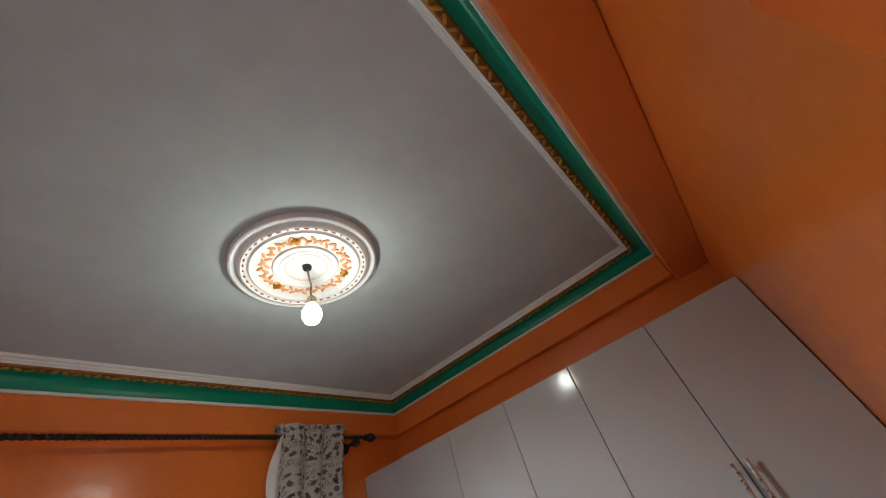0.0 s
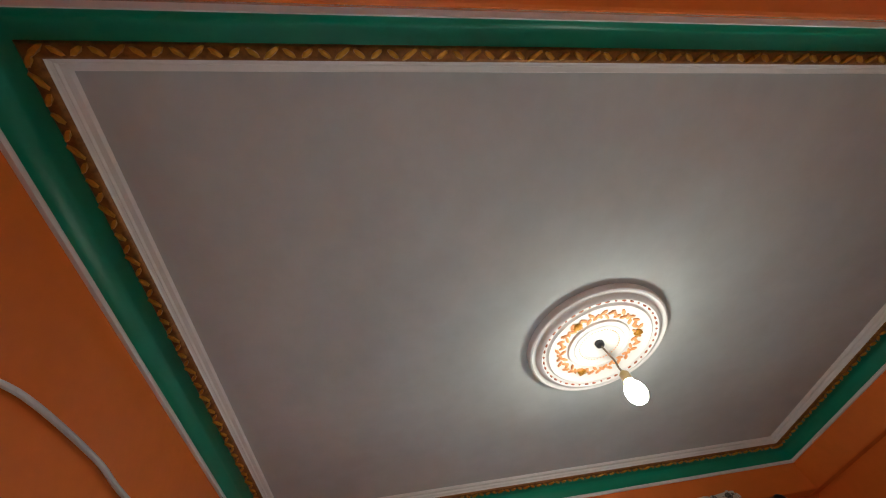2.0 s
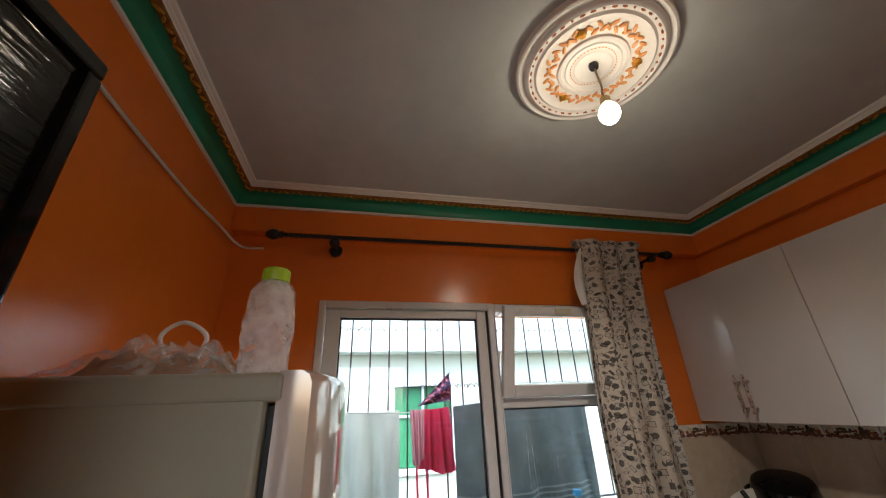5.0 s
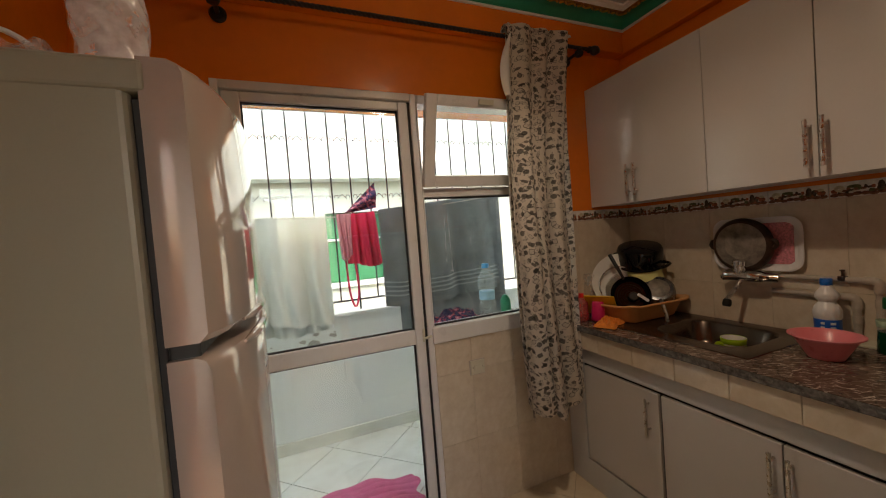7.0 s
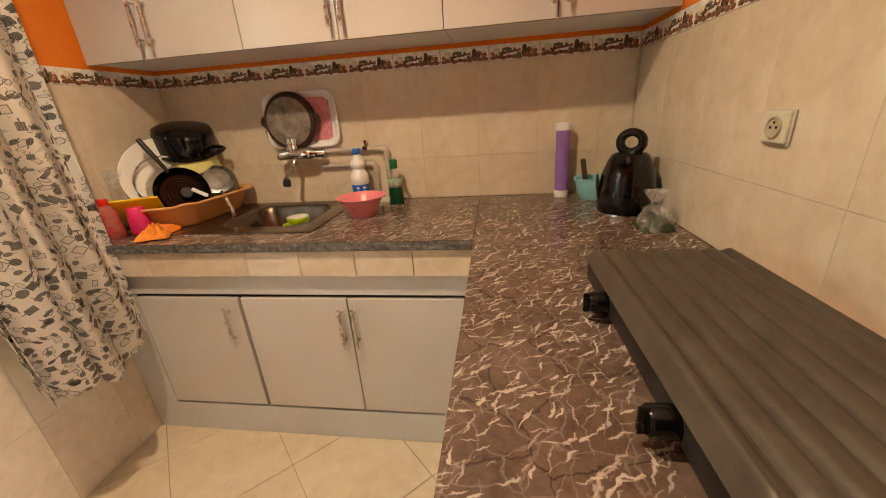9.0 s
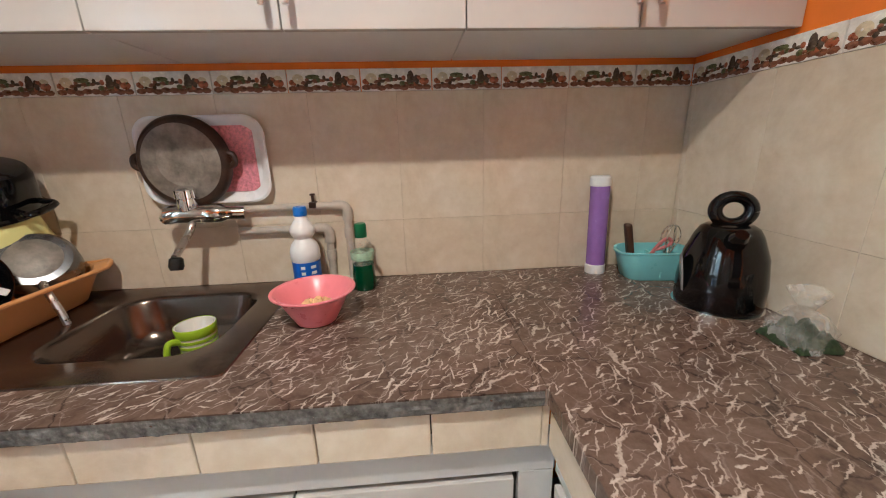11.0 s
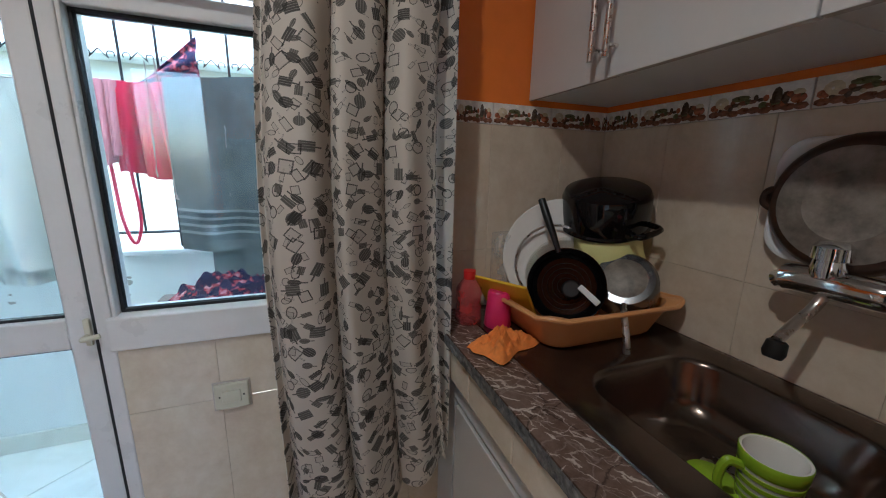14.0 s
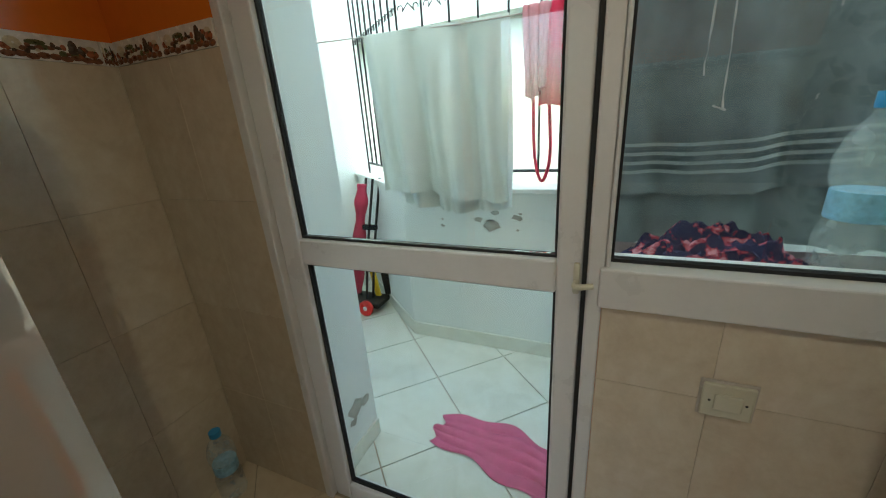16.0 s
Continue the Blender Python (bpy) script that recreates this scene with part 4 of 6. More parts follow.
bulb = thing("light_bulb", "lit bare light bulb hanging from a short brown cord", "light bulb", (0.561, 0.909, 2.64))
part("cord", tube(curve_points([(-0.012, -0.009, 0.005), (-0.004, -0.004, -0.03), (0.016, 0.012, -0.06), (0.014, 0.014, -0.085), (0.022, 0.02, -0.105)], 5), 0.0035, 6), CORD, bulb, smooth=True)
part("cord_cup", lathe([(0.0, -0.012), (0.014, -0.01), (0.016, 0.0), (0.014, 0.005)], 16, None, Matrix.Translation((-0.012, -0.009, 0))), IRON, bulb, smooth=True)
tm = Matrix.Translation((0.022, 0.02, -0.1)) @ Euler((radians(-14), radians(12), 0)).to_matrix().to_4x4()
part("socket", lathe([(0.0, 0.0), (0.008, -0.001), (0.012, -0.012), (0.016, -0.014), (0.0165, -0.045), (0.018, -0.047), (0.018, -0.052), (0.0, -0.053)], 20, None, Matrix.Translation((0, 0, 0)) @ tm), plain("brass_socket", (0.35, 0.26, 0.12), 0.35, 0.9), bulb, smooth=True)
part("glass_bulb", lathe([(0.013, -0.05), (0.016, -0.06), (0.026, -0.075), (0.031, -0.093), (0.030, -0.108), (0.024, -0.122), (0.012, -0.131), (0.0, -0.133)], 24, None, tm), bulb_material(), bulb, smooth=True)

# ---- curtain rod, curtain ----
RZ, RY = 2.408, 1.82
rod = thing("curtain_rod", "twisted black iron curtain rod with turned finials", "curtain rod", (0.5, RY, RZ))
tw = bmesh.new()
n, rings = 240, []
for i in range(n + 1):
    x = -0.505 + 2.01 * i / n
    ang = i * 0.62
    rings.append([tw.verts.new((x, RY + (0.011 if k % 2 else 0.0085) * math.cos(ang + k * math.pi / 4), RZ + (0.011 if k % 2 else 0.0085) * math.sin(ang + k * math.pi / 4))) for k in range(8)])
for a, c in zip(rings, rings[1:]):
    for k in range(8):
        tw.faces.new((a[k], a[(k + 1) % 8], c[(k + 1) % 8], c[k]))
put("twisted_bar", tw, BLACKMAT, rod)
fin = [(0.0, 0.0), (0.012, 0.004), (0.022, 0.02), (0.026, 0.036), (0.022, 0.052), (0.012, 0.06), (0.012, 0.066), (0.018, 0.07), (0.018, 0.076), (0.010, 0.08), (0.010, 0.1)]
put("finial", lathe(fin, 20, None, Matrix.Translation((-0.6, RY, RZ)) @ Matrix.Rotation(radians(90), 4, "Y")), BLACKMAT, rod, smooth=True)
put("finial", lathe(fin, 20, None, Matrix.Translation((1.6, RY, RZ)) @ Matrix.Rotation(radians(-90), 4, "Y")), BLACKMAT, rod, smooth=True)
for x in (-0.29, 1.45):
    bk = bmesh.new()
    tube([(x, YW - 0.001, RZ - 0.025), (x, RY, RZ - 0.022)], 0.009, 10, bk)
    lathe([(0.0, 0), (0.03, 0.0), (0.032, 0.012), (0.025, 0.02), (0.0, 0.022)], 20, bk, Matrix.Translation((x, YW - 0.001, RZ - 0.025)) @ Matrix.Rotation(radians(90), 4, "X"))
    lathe([(0.0, -0.02), (0.02, -0.014), (0.026, 0.0), (0.02, 0.014), (0.0, 0.02)], 16, bk, Matrix.Translation((x, RY, RZ - 0.03)))
    put("bracket", bk, BLACKMAT, rod, smooth=True)

curtain = thing("curtain", "cream cotton curtain printed with grey kitchen utensils", "curtain", (1.1, RY, 0.53))


def drape(u, v):
    """u across, v from the hem up; gathered at the rod, looser below."""
    z = 0.53 + 1.935 * v
    spread = 1 - v
    x0 = 0.97 - 0.12 * math.sin(min(1, spread * 1.5) * math.pi * 0.5) + 0.05 * max(0, spread - 0.7)
    x1 = 1.375 - 0.045 * min(1, spread * 3) - 0.1 * math.sin(spread * math.pi * 0.8)
    fold = 0.5 * math.sin(u * 21 + 0.6 * math.sin(v * 5)) + 0.35 * math.sin(u * 9.5 + 1.2 + v * 1.4) + 0.15 * math.sin(u * 37 + v * 3)
    amp = 0.018 + 0.032 * min(1, spread * 2)
    y = RY - 0.022 - (0.06 + 0.11 * (1 - u)) * min(1, spread * 1.6) + amp * fold
    x = x0 + (x1 - x0) * u + 0.012 * math.cos(u * 21)
    z += (0.03 * math.sin(u * 8) + 0.014 * math.sin(u * 23)) * max(0, 1 - v * 6)
    return (x, y, z)


put("cloth", sheet(150, 60, drape, 0.0018, (0.62, 1.95)), CURTAIN, curtain, smooth=True)
put("inner_layer", sheet(110, 50, lambda u, v: (lambda p: (p[0], p[1] + 0.024 + 0.008 * math.sin(u * 30), p[2] + 0.05 * (1 - v)))(drape(u * 0.86, v)), 0.0018, (0.53, 1.95)), CURTAIN, curtain, "second layer of the doubled curtain", True)
lin = put("turned_edge", sheet(10, 60, lambda u, v: (1.36 - 0.045 * min(1, (1 - v) * 3) + (min(1, (1 - v) * 2.5)) * (-0.075 + 0.035 * u) + 0.004 * math.sin(u * 9), RY + 0.01 + (min(1, (1 - v) * 2.5)) * (0.075 - 0.15 * u), drape(1, v)[2] + 0.02), 0.0018, (0.1, 1.95)), CURTAIN, curtain, "pale side edge of the curtain", True)
put("header", sheet(60, 12, lambda u, v: (0.968 + 0.405 * u, RY + 0.026 * math.cos(v * math.pi) - 0.004 + 0.005 * math.sin(u * 60), RZ + 0.03 + 0.024 * math.sin(v * math.pi) + 0.008 * math.sin(u * 47) * math.sin(v * math.pi)), 0.0018, (0.62, 0.12)), CURTAIN, curtain, smooth=True)

put("lining_flap", sheet(8, 24, lambda u, v: (lambda p: (p[0] + 0.004 - (1 - u) * 0.055 * math.sin(math.pi * min(1, 0.18 + 0.82 * v)) , p[1] - 0.006 - 0.02 * math.sin(math.pi * u), p[2]))(drape(0.0, 0.80 + 0.165 * v)), 0.0018), plain("white_lining", (0.78, 0.77, 0.75), 0.85, vary=0.05, scale=20), curtain, "plain white lining turned out at the top corner", True)

cable = tagged(part("wall_cable", tube(curve_points([(XL + 0.012, -0.186, 2.41), (XL + 0.012, -0.08, 2.405), (XL + 0.012, 0.03, 2.385), (XL + 0.012, 0.147, 2.353), (XL + 0.012, 0.218, 2.331), (XL + 0.012, 0.315, 2.302), (XL + 0.012, 0.397, 2.303), (XL + 0.012, 0.528, 2.340), (XL + 0.012, 0.752, 2.356), (XL + 0.012, 0.900, 2.349), (XL + 0.014, 1.368, 2.352), (XL + 0.02, 1.675, 2.374), (-0.72, 1.9, 2.375), (-0.626, 1.932, 2.381)], 8), 0.0055, 8), CABLE, smooth=True), "white electric cable hanging along the orange wall", "cable")

# ---- on the fridge ----
jug = thing("water_jug", "frosted plastic water jug with a lime green lid", "jug", (-0.318, 0.95, 1.712))
part("body", lathe([(0.0, 0.0), (0.042, 0.0)] + [(0.045 - 0.002 * math.sin(k * 0.4), 0.006 + 0.0067 * k) for k in range(21)] + [(0.042, 0.16), (0.032, 0.178), (0.024, 0.182), (0.024, 0.19), (0.0, 0.19)], 60, wobble=lambda a, z: 1 + 0.03 * math.sin(10 * a + z * 170)), JUG, jug, smooth=True)
part("lid", lathe([(0.026, 0.182), (0.027, 0.184), (0.027, 0.206), (0.024, 0.209), (0.0, 0.209)], 24), LIME, jug, "lime green lid", True)


def crumple(w, d, h, seed, nu=26, nv=26, thick=0.0):
    """A loosely heaped cloth or bag on a flat place."""
    def f(u, v):
        x, y = (u - 0.5) * w, (v - 0.5) * d
        edge = max(0.0, 1 - max(abs(2 * u - 1), abs(2 * v - 1)) ** 3)
        q = Vector((u * 4.2 + seed, v * 4.2, seed))
        z = h * edge * (0.35 + 0.9 * abs(noise.noise(q)) + 0.5 * abs(noise.noise(q * 2.6)))
        k = 1 + 0.25 * noise.noise(Vector((u * 3, v * 3, seed + 9)))
        return (x * k, y * k, z + 0.002)
    return sheet(nu, nv, f, thick)


bagged = thing("plastic_bag", "clear plastic bag of dry bread on the fridge", "bag", (-0.52, 1.1, 1.713))
part("film", crumple(0.3, 0.36, 0.1, 3.0), BAG, bagged, smooth=True)
part("handle_loop", tube(curve_points([(-0.03, 0.0, 0.05), (-0.05, 0.0, 0.1), (-0.01, 0.0, 0.13), (0.04, 0.0, 0.1), (0.03, 0.0, 0.05)], 6), 0.005, 6), WHITEPLASTIC, bagged, smooth=True)
for k in range(3):
    e = crumple(0.12, 0.1, 0.06, 5.0 + k, 12, 12)
    bmesh.ops.transform(e, matrix=Matrix.Translation((-0.06 + 0.07 * k, -0.08 + 0.05 * k, 0.0)), verts=e.verts)
    part("bread_piece", e, plain("dry_bread", (0.24, 0.11, 0.04), 0.8, vary=0.3, scale=30), bagged, smooth=True)

# ---- sink, tap, pipes ----
sink = thing("kitchen_sink", "dull brown stainless steel sink with drainer", "sink", (1.62, 1.44, CZ))
BX0, BX1, BY0, BY1 = 1.452, 1.80, 1.105, 1.495


def rounded(x0, x1, y0, y1, r, n=6):
    out = []
    for cx, cy, a0 in ((x1 - r, y1 - r, 0), (x0 + r, y1 - r, 90), (x0 + r, y0 + r, 180), (x1 - r, y0 + r, 270)):
        for i in range(n + 1):
            a = radians(a0 + 90 * i / n)
            out.append((cx + r * math.cos(a), cy + r * math.sin(a)))
    return out


sb = bmesh.new()
loops = []
for inset, z, r in ((0.0, CZ + 0.004, 0.085), (0.005, CZ + 0.002, 0.083), (0.012, CZ - 0.008, 0.08), (0.026, CZ - 0.085, 0.08), (0.04, CZ - 0.112, 0.075), (0.07, CZ - 0.126, 0.06), (0.13, CZ - 0.13, 0.03)):
    loops.append([sb.verts.new((x, y, z)) for x, y in rounded(BX0 + inset, BX1 - inset, BY0 + inset, BY1 - inset, r)])
for a, c in zip(loops, loops[1:]):
    for i in range(len(a)):
        sb.faces.new((a[i], a[(i + 1) % len(a)], c[(i + 1) % len(a)], c[i]))
sb.faces.new(loops[-1])
outer = [sb.verts.new((x, y, CZ + 0.004)) for x, y in rounded(SX0, SX1, SY0, SY1, 0.012)]
lip = [sb.verts.new((x, y, CZ + 0.0005)) for x, y in rounded(SX0 - 0.002, SX1 + 0.002, SY0 - 0.002, SY1 + 0.002, 0.014)]
N = len(outer)
for i in range(N):
    sb.faces.new((outer[i], outer[(i + 1) % N], loops[0][(i + 1) % N], loops[0][i]))
    sb.faces.new((lip[i], lip[(i + 1) % N], outer[(i + 1) % N], outer[i]))
put("bowl", sb, SINK, sink, smooth=True)
dr = bmesh.new()
lathe([(0.0, 0.003), (0.03, 0.003), (0.04, 0.0)], 24, dr, pose(1.66, 1.3, CZ - 0.129))
put("drain", dr, STEEL, sink, smooth=True)
for i in range(12):
    rx = random.Random(i)
    t = i / 11
    put("water_spot", lathe([(0.0, 0.001), (0.004 + 0.004 * rx.random(), 0.0)], 8, None, Matrix.Translation((BX1 - 0.0135, BY0 + 0.07 + 0.25 * t, CZ - 0.022 - 0.01 * rx.random())) @ Matrix.Rotation(radians(-90), 4, "Y")), RUBBER_AND_GAP, sink)

tap = thing("wall_tap", "chrome wall-mounted mixer tap with black handle", "tap", (XR, 1.29, 1.15))
tb = bmesh.new()
tube(curve_points([(1.82, 1.36, 1.13), (1.81, 1.33, 1.142), (1.81, 1.22, 1.142), (1.83, 1.15, 1.138)], 5), [0.018] * 4 + [0.027] * 8 + [0.02] * 4, 14, tb)
tube([(1.83, 1.33, 1.14), (XR - 0.002, 1.33, 1.14)], 0.017, 12, tb)
tube([(1.83, 1.17, 1.14), (XR - 0.002, 1.17, 1.14)], 0.017, 12, tb)
lathe([(0.0, 0.0), (0.024, 0.0), (0.026, 0.012), (0.023, 0.032), (0.028, 0.034), (0.028, 0.056), (0.02, 0.064), (0.0, 0.066)], 20, tb, pose(1.805, 1.285, 1.155))
put("mixer_body", tb, CHROME, tap, smooth=True)
put("spout", tube(curve_points([(1.805, 1.28, 1.13), (1.79, 1.285, 1.10), (1.75, 1.29, 1.07), (1.715, 1.292, 1.045)], 4), 0.0095, 10), STEEL, tap, smooth=True)
put("nozzle", lathe([(0.0, 0.0), (0.014, 0.0), (0.018, 0.01), (0.016, 0.03), (0.011, 0.034), (0.0, 0.034)], 14, None, Matrix.Translation((1.71, 1.292, 1.012)) @ Matrix.Rotation(radians(15), 4, "Y")), BLACKMAT, tap, "black nozzle", True)
pipes = thing("water_pipes", "grey water pipes running along the tiles to the tap", "pipes", (XR, 0.95, CZ))
PX = XR - 0.018
for z, y1, r in ((1.143, 0.868, 0.0115), (1.076, 0.928, 0.0115)):
    pp = bmesh.new()
    tube([(PX, 1.19, z), (PX, y1 + 0.03, z)], r, 12, pp)
    put("pipe", pp, PIPE, pipes, smooth=True)
    el = bmesh.new()
    tube(curve_points([(PX, y1 + 0.04, z), (PX, y1 + 0.012, z - 0.002), (PX, y1, z - 0.015), (PX, y1, z - 0.045)], 5), 0.0155, 12, el)
    put("elbow", el, PIPE, pipes, smooth=True)
    put("pipe", tube([(PX, y1, z - 0.03), (PX, y1, CZ + 0.001)], r, 12), PIPE, pipes, smooth=True)
    put("coupling", tube([(PX, y1, z - 0.1), (PX, y1, z - 0.07)], 0.014, 12), PIPE, pipes, smooth=True)
sc = bmesh.new()
box((PX - 0.016, 0.955, 1.139), (XR, 0.975, 1.157), 0.002, sc)
lathe([(0.004, 0), (0.004, 0.02), (0.008, 0.021), (0.008, 0.026), (0, 0.027)], 8, sc, pose(PX - 0.002, 0.965, 1.155))
put("pipe_clip", sc, RUST, pipes)
put("pipe_foot", box((1.80, 0.845, CZ), (XR - 0.002, 0.95, CZ + 0.01), 0.003), CREAM, pipes)

# ---- tray and pan on the wall ----
tray = thing("serving_tray", "white plastic tray with red print hung on the tiles", "tray", (XR, 1.25, 1.28))


def oblong(x, inset, bm):
    return [bm.verts.new((x, y, z)) for y, z in rounded(1.07 + inset, 1.418 - inset, 1.165 + inset, 1.405 - inset, 0.055)]


tr = bmesh.new()
ls = [oblong(XR - 0.004, 0.012, tr), oblong(XR - 0.034, 0.0, tr), oblong(XR - 0.036, 0.004, tr), oblong(XR - 0.034, 0.009, tr), oblong(XR - 0.012, 0.028, tr)]
for a, c in zip(ls, ls[1:]):
    for i in range(len(a)):
        tr.faces.new((a[i], a[(i + 1) % len(a)], c[(i + 1) % len(a)], c[i]))
tr.faces.new(ls[0])
tr.faces.new(ls[-1])
put("tray_body", tr, WHITEPLASTIC, tray, smooth=True)
put("red_print", box((XR - 0.015, 1.11, 1.195), (XR - 0.0132, 1.375, 1.378)), plain("red_check_print", (0.75, 0.25, 0.3), 0.35, vary=0.5, scale=120), tray)
pan = thing("frying_pan", "burnt black frying pan hung bottom outwards before the tray", "pan", (1.84, 1.285, 1.28))
PM = Matrix.Translation((1.85, 1.288, 1.282)) @ Matrix.Rotation(radians(-90), 4, "Y") @ Matrix.Rotation(radians(0), 4, "X")
put("pan_body", lathe([(0.118, 0.004), (0.125, 0.007), (0.125, 0.012), (0.117, 0.024), (0.112, 0.028), (0.103, 0.029)], 48, None, PM), RUST, pan, smooth=True)
put("pan_base", lathe([(0.0, 0.0305), (0.06, 0.0305), (0.062, 0.0313), (0.064, 0.0305), (0.1, 0.0305), (0.104, 0.0285)], 48, None, PM), BURNT, pan, "grey scorched base", True)
for s in (1, -1):
    put("pan_ear", tube(curve_points([(1.838, 1.288 + s * 0.112, 1.305), (1.838, 1.288 + s * 0.13, 1.298), (1.838, 1.288 + s * 0.132, 1.277), (1.838, 1.288 + s * 0.114, 1.265)], 5), 0.0085, 8), RUST, pan, smooth=True)

# ---- on the worktop ----
bleach = thing("bleach_bottle", "white plastic bleach bottle with blue cap and label", "bottle", (1.795, 0.985, CZ))
part("bottle", lathe([(0.0, 0.0), (0.036, 0.0), (0.041, 0.005), (0.041, 0.02), (0.038, 0.024), (0.038, 0.095), (0.041, 0.1), (0.041, 0.125), (0.036, 0.142), (0.026, 0.155), (0.024, 0.16), (0.033, 0.172), (0.035, 0.184), (0.03, 0.196), (0.02, 0.212), (0.015, 0.226), (0.0, 0.227)], 36), WHITEPLASTIC, bleach, smooth=True)
part("cap", lathe([(0.0175, 0.224), (0.0185, 0.226), (0.0185, 0.246), (0.016, 0.25), (0.0, 0.25)], 24), BLUEPLASTIC, bleach, "blue screw cap", True)
part("label", lathe([(0.0386, 0.026), (0.0390, 0.03), (0.0390, 0.09), (0.0386, 0.094)], 36), LABELBLUE, bleach, "blue paper label")
for k in range(6):
    a0 = radians(172 + (k % 2) * 40)
    z = 0.042 + 0.017 * (k // 2)
    st = bmesh.new()
    vs = [(0.0395 * math.cos(a0 + j * 0.1), 0.0395 * math.sin(a0 + j * 0.1)) for j in range(5 if k % 2 else 4)]
    for (x0, y0), (x1, y1) in zip(vs, vs[1:]):
        st.faces.new([st.verts.new(q) for q in ((x0, y0, z), (x1, y1, z), (x1, y1, z + 0.009), (x0, y0, z + 0.009))])
    part("label_bar", st, WHITEPLASTIC, bleach)

dish = thing("soap_bottle", "clear bottle half full of green dish soap", "bottle", (1.79, 0.822, CZ))
part("bottle", lathe([(0.0, 0.002), (0.03, 0.0), (0.033, 0.004), (0.032, 0.04), (0.03, 0.07), (0.031, 0.09), (0.034, 0.105), (0.031, 0.13), (0.018, 0.152), (0.014, 0.16), (0.0, 0.16)], 28), THINPET, dish, smooth=True)
part("soap", lathe([(0.0, -0.0005), (0.031, -0.0005), (0.0338, 0.004), (0.0328, 0.04), (0.0308, 0.07), (0.0309, 0.076), (0.0, 0.076)], 28), SOAP, dish, "dark green dish soap", True)
part("label", lathe([(0.0325, 0.092), (0.0348, 0.105), (0.0343, 0.115)], 28, caps=False), plain("pale_green_label", (0.4, 0.55, 0.4), 0.4, vary=0.4, scale=80), dish)
part("cap", lathe([(0.016, 0.156), (0.0175, 0.158), (0.0175, 0.19), (0.015, 0.196), (0.0, 0.196)], 20), GREENCAP, dish, "green cap", True)

bowl = thing("plastic_bowl", "pink plastic bowl with a lump of dough", "bowl", (1.595, 0.915, CZ))
part("bowl_shell", lathe([(0.0, 0.006), (0.04, 0.004), (0.043, 0.0), (0.047, 0.0), (0.062, 0.028), (0.08, 0.062), (0.092, 0.076), (0.099, 0.078), (0.099, 0.081), (0.092, 0.081), (0.078, 0.066), (0.059, 0.031), (0.045, 0.008), (0.0, 0.008)], 48), PINK, bowl, smooth=True)
dm = crumple(0.085, 0.08, 0.03, 8.2, 18, 18)
bmesh.ops.transform(dm, matrix=Matrix.Translation((0.0, 0.0, 0.028)), verts=dm.verts)
part("dough", dm, DOUGH, bowl, "pale lump of dough", True)

mug = thing("mug", "green and white striped mug standing in the sink", "mug", (1.612, 1.215, CZ - 0.129), rz=150)
mug.scale = (1.08, 1.08, 1.3)
part("mug_body", lathe([(0.0, 0.004), (0.028, 0.0), (0.031, 0.004), (0.041, 0.094), (0.042, 0.097), (0.038, 0.097), (0.029, 0.01), (0.0, 0.01)], 36), CERAMIC, mug, smooth=True)
for k in range(6):
    z = 0.012 + k * 0.0115
    r = 0.0322 + (z - 0.004) * 0.111
    part("stripe", lathe([(r - 0.0005, z), (r + 0.0004, z + 0.0005), (r + 0.0011, z + 0.0058), (r, z + 0.0062)], 36, caps=False), LIME, mug)
part("rim_band", lathe([(0.0402, 0.08), (0.0412, 0.081), (0.0428, 0.0965), (0.0415, 0.0985)], 36, caps=False), LIME, mug, smooth=True)
part("mug_handle", tube(curve_points([(0.036, 0, 0.075), (0.06, 0, 0.08), (0.068, 0, 0.055), (0.058, 0, 0.028), (0.033, 0, 0.025)], 6), 0.0065, 8), LIME, mug, "green handle", True)
saucer = thing("plastic_strainer", "small green plastic plug lying in the sink", "plug", (1.62, 1.3, CZ - 0.128))
part("disc", lathe([(0.0, 0.012), (0.02, 0.012), (0.03, 0.006), (0.04, 0.004), (0.04, 0.0)], 28), LIME, saucer, smooth=True)

film = thing("cling_film_roll", "purple roll of cling film standing upright", "roll", (1.822, 0.098, CZ), rz=20)
part("roll", lathe([(0.0, 0.02), (0.028, 0.02), (0.028, 0.275), (0.0, 0.275)], 28, None, Matrix.Rotation(radians(1.5), 4, "Y")), PURPLE, film, smooth=True)
for z in (0.0, 0.273):
    part("end_cap", lathe([(0.0, z), (0.03, z), (0.0305, z + 0.004), (0.0305, z + 0.026), (0.027, z + 0.03), (0.0, z + 0.03)], 28, None, Matrix.Rotation(radians(1.5), 4, "Y")), WHITEPLASTIC, film, smooth=True)

caddy = thing("utensil_caddy", "turquoise plastic caddy with knives and a whisk", "caddy", (1.765, -0.055, CZ), rz=-8)
caddy.scale = (1.1, 1.15, 0.9)
cb = bmesh.new()
ls = []
for s, z in ((0.78, 0.0), (0.82, 0.004), (0.98, 0.078), (1.02, 0.08), (1.02, 0.086), (0.96, 0.086), (0.79, 0.01)):
    ls.append([cb.verts.new((x * s, y * s, z + (0.012 * abs(math.sin(math.atan2(y, x) * 2)) if z > 0.05 else 0))) for x, y in rounded(-0.055, 0.055, -0.095, 0.095, 0.04, 8)])
for a, c in zip(ls, ls[1:]):
    for i in range(len(a)):
        cb.faces.new((a[i], a[(i + 1) % len(a)], c[(i + 1) % len(a)], c[i]))
cb.faces.new(ls[0])
cb.faces.new(ls[-1])
part("tub", cb, TURQ, caddy, smooth=True)
part("divider", box((-0.048, -0.002, 0.01), (0.048, 0.002, 0.075)), TURQ, caddy)
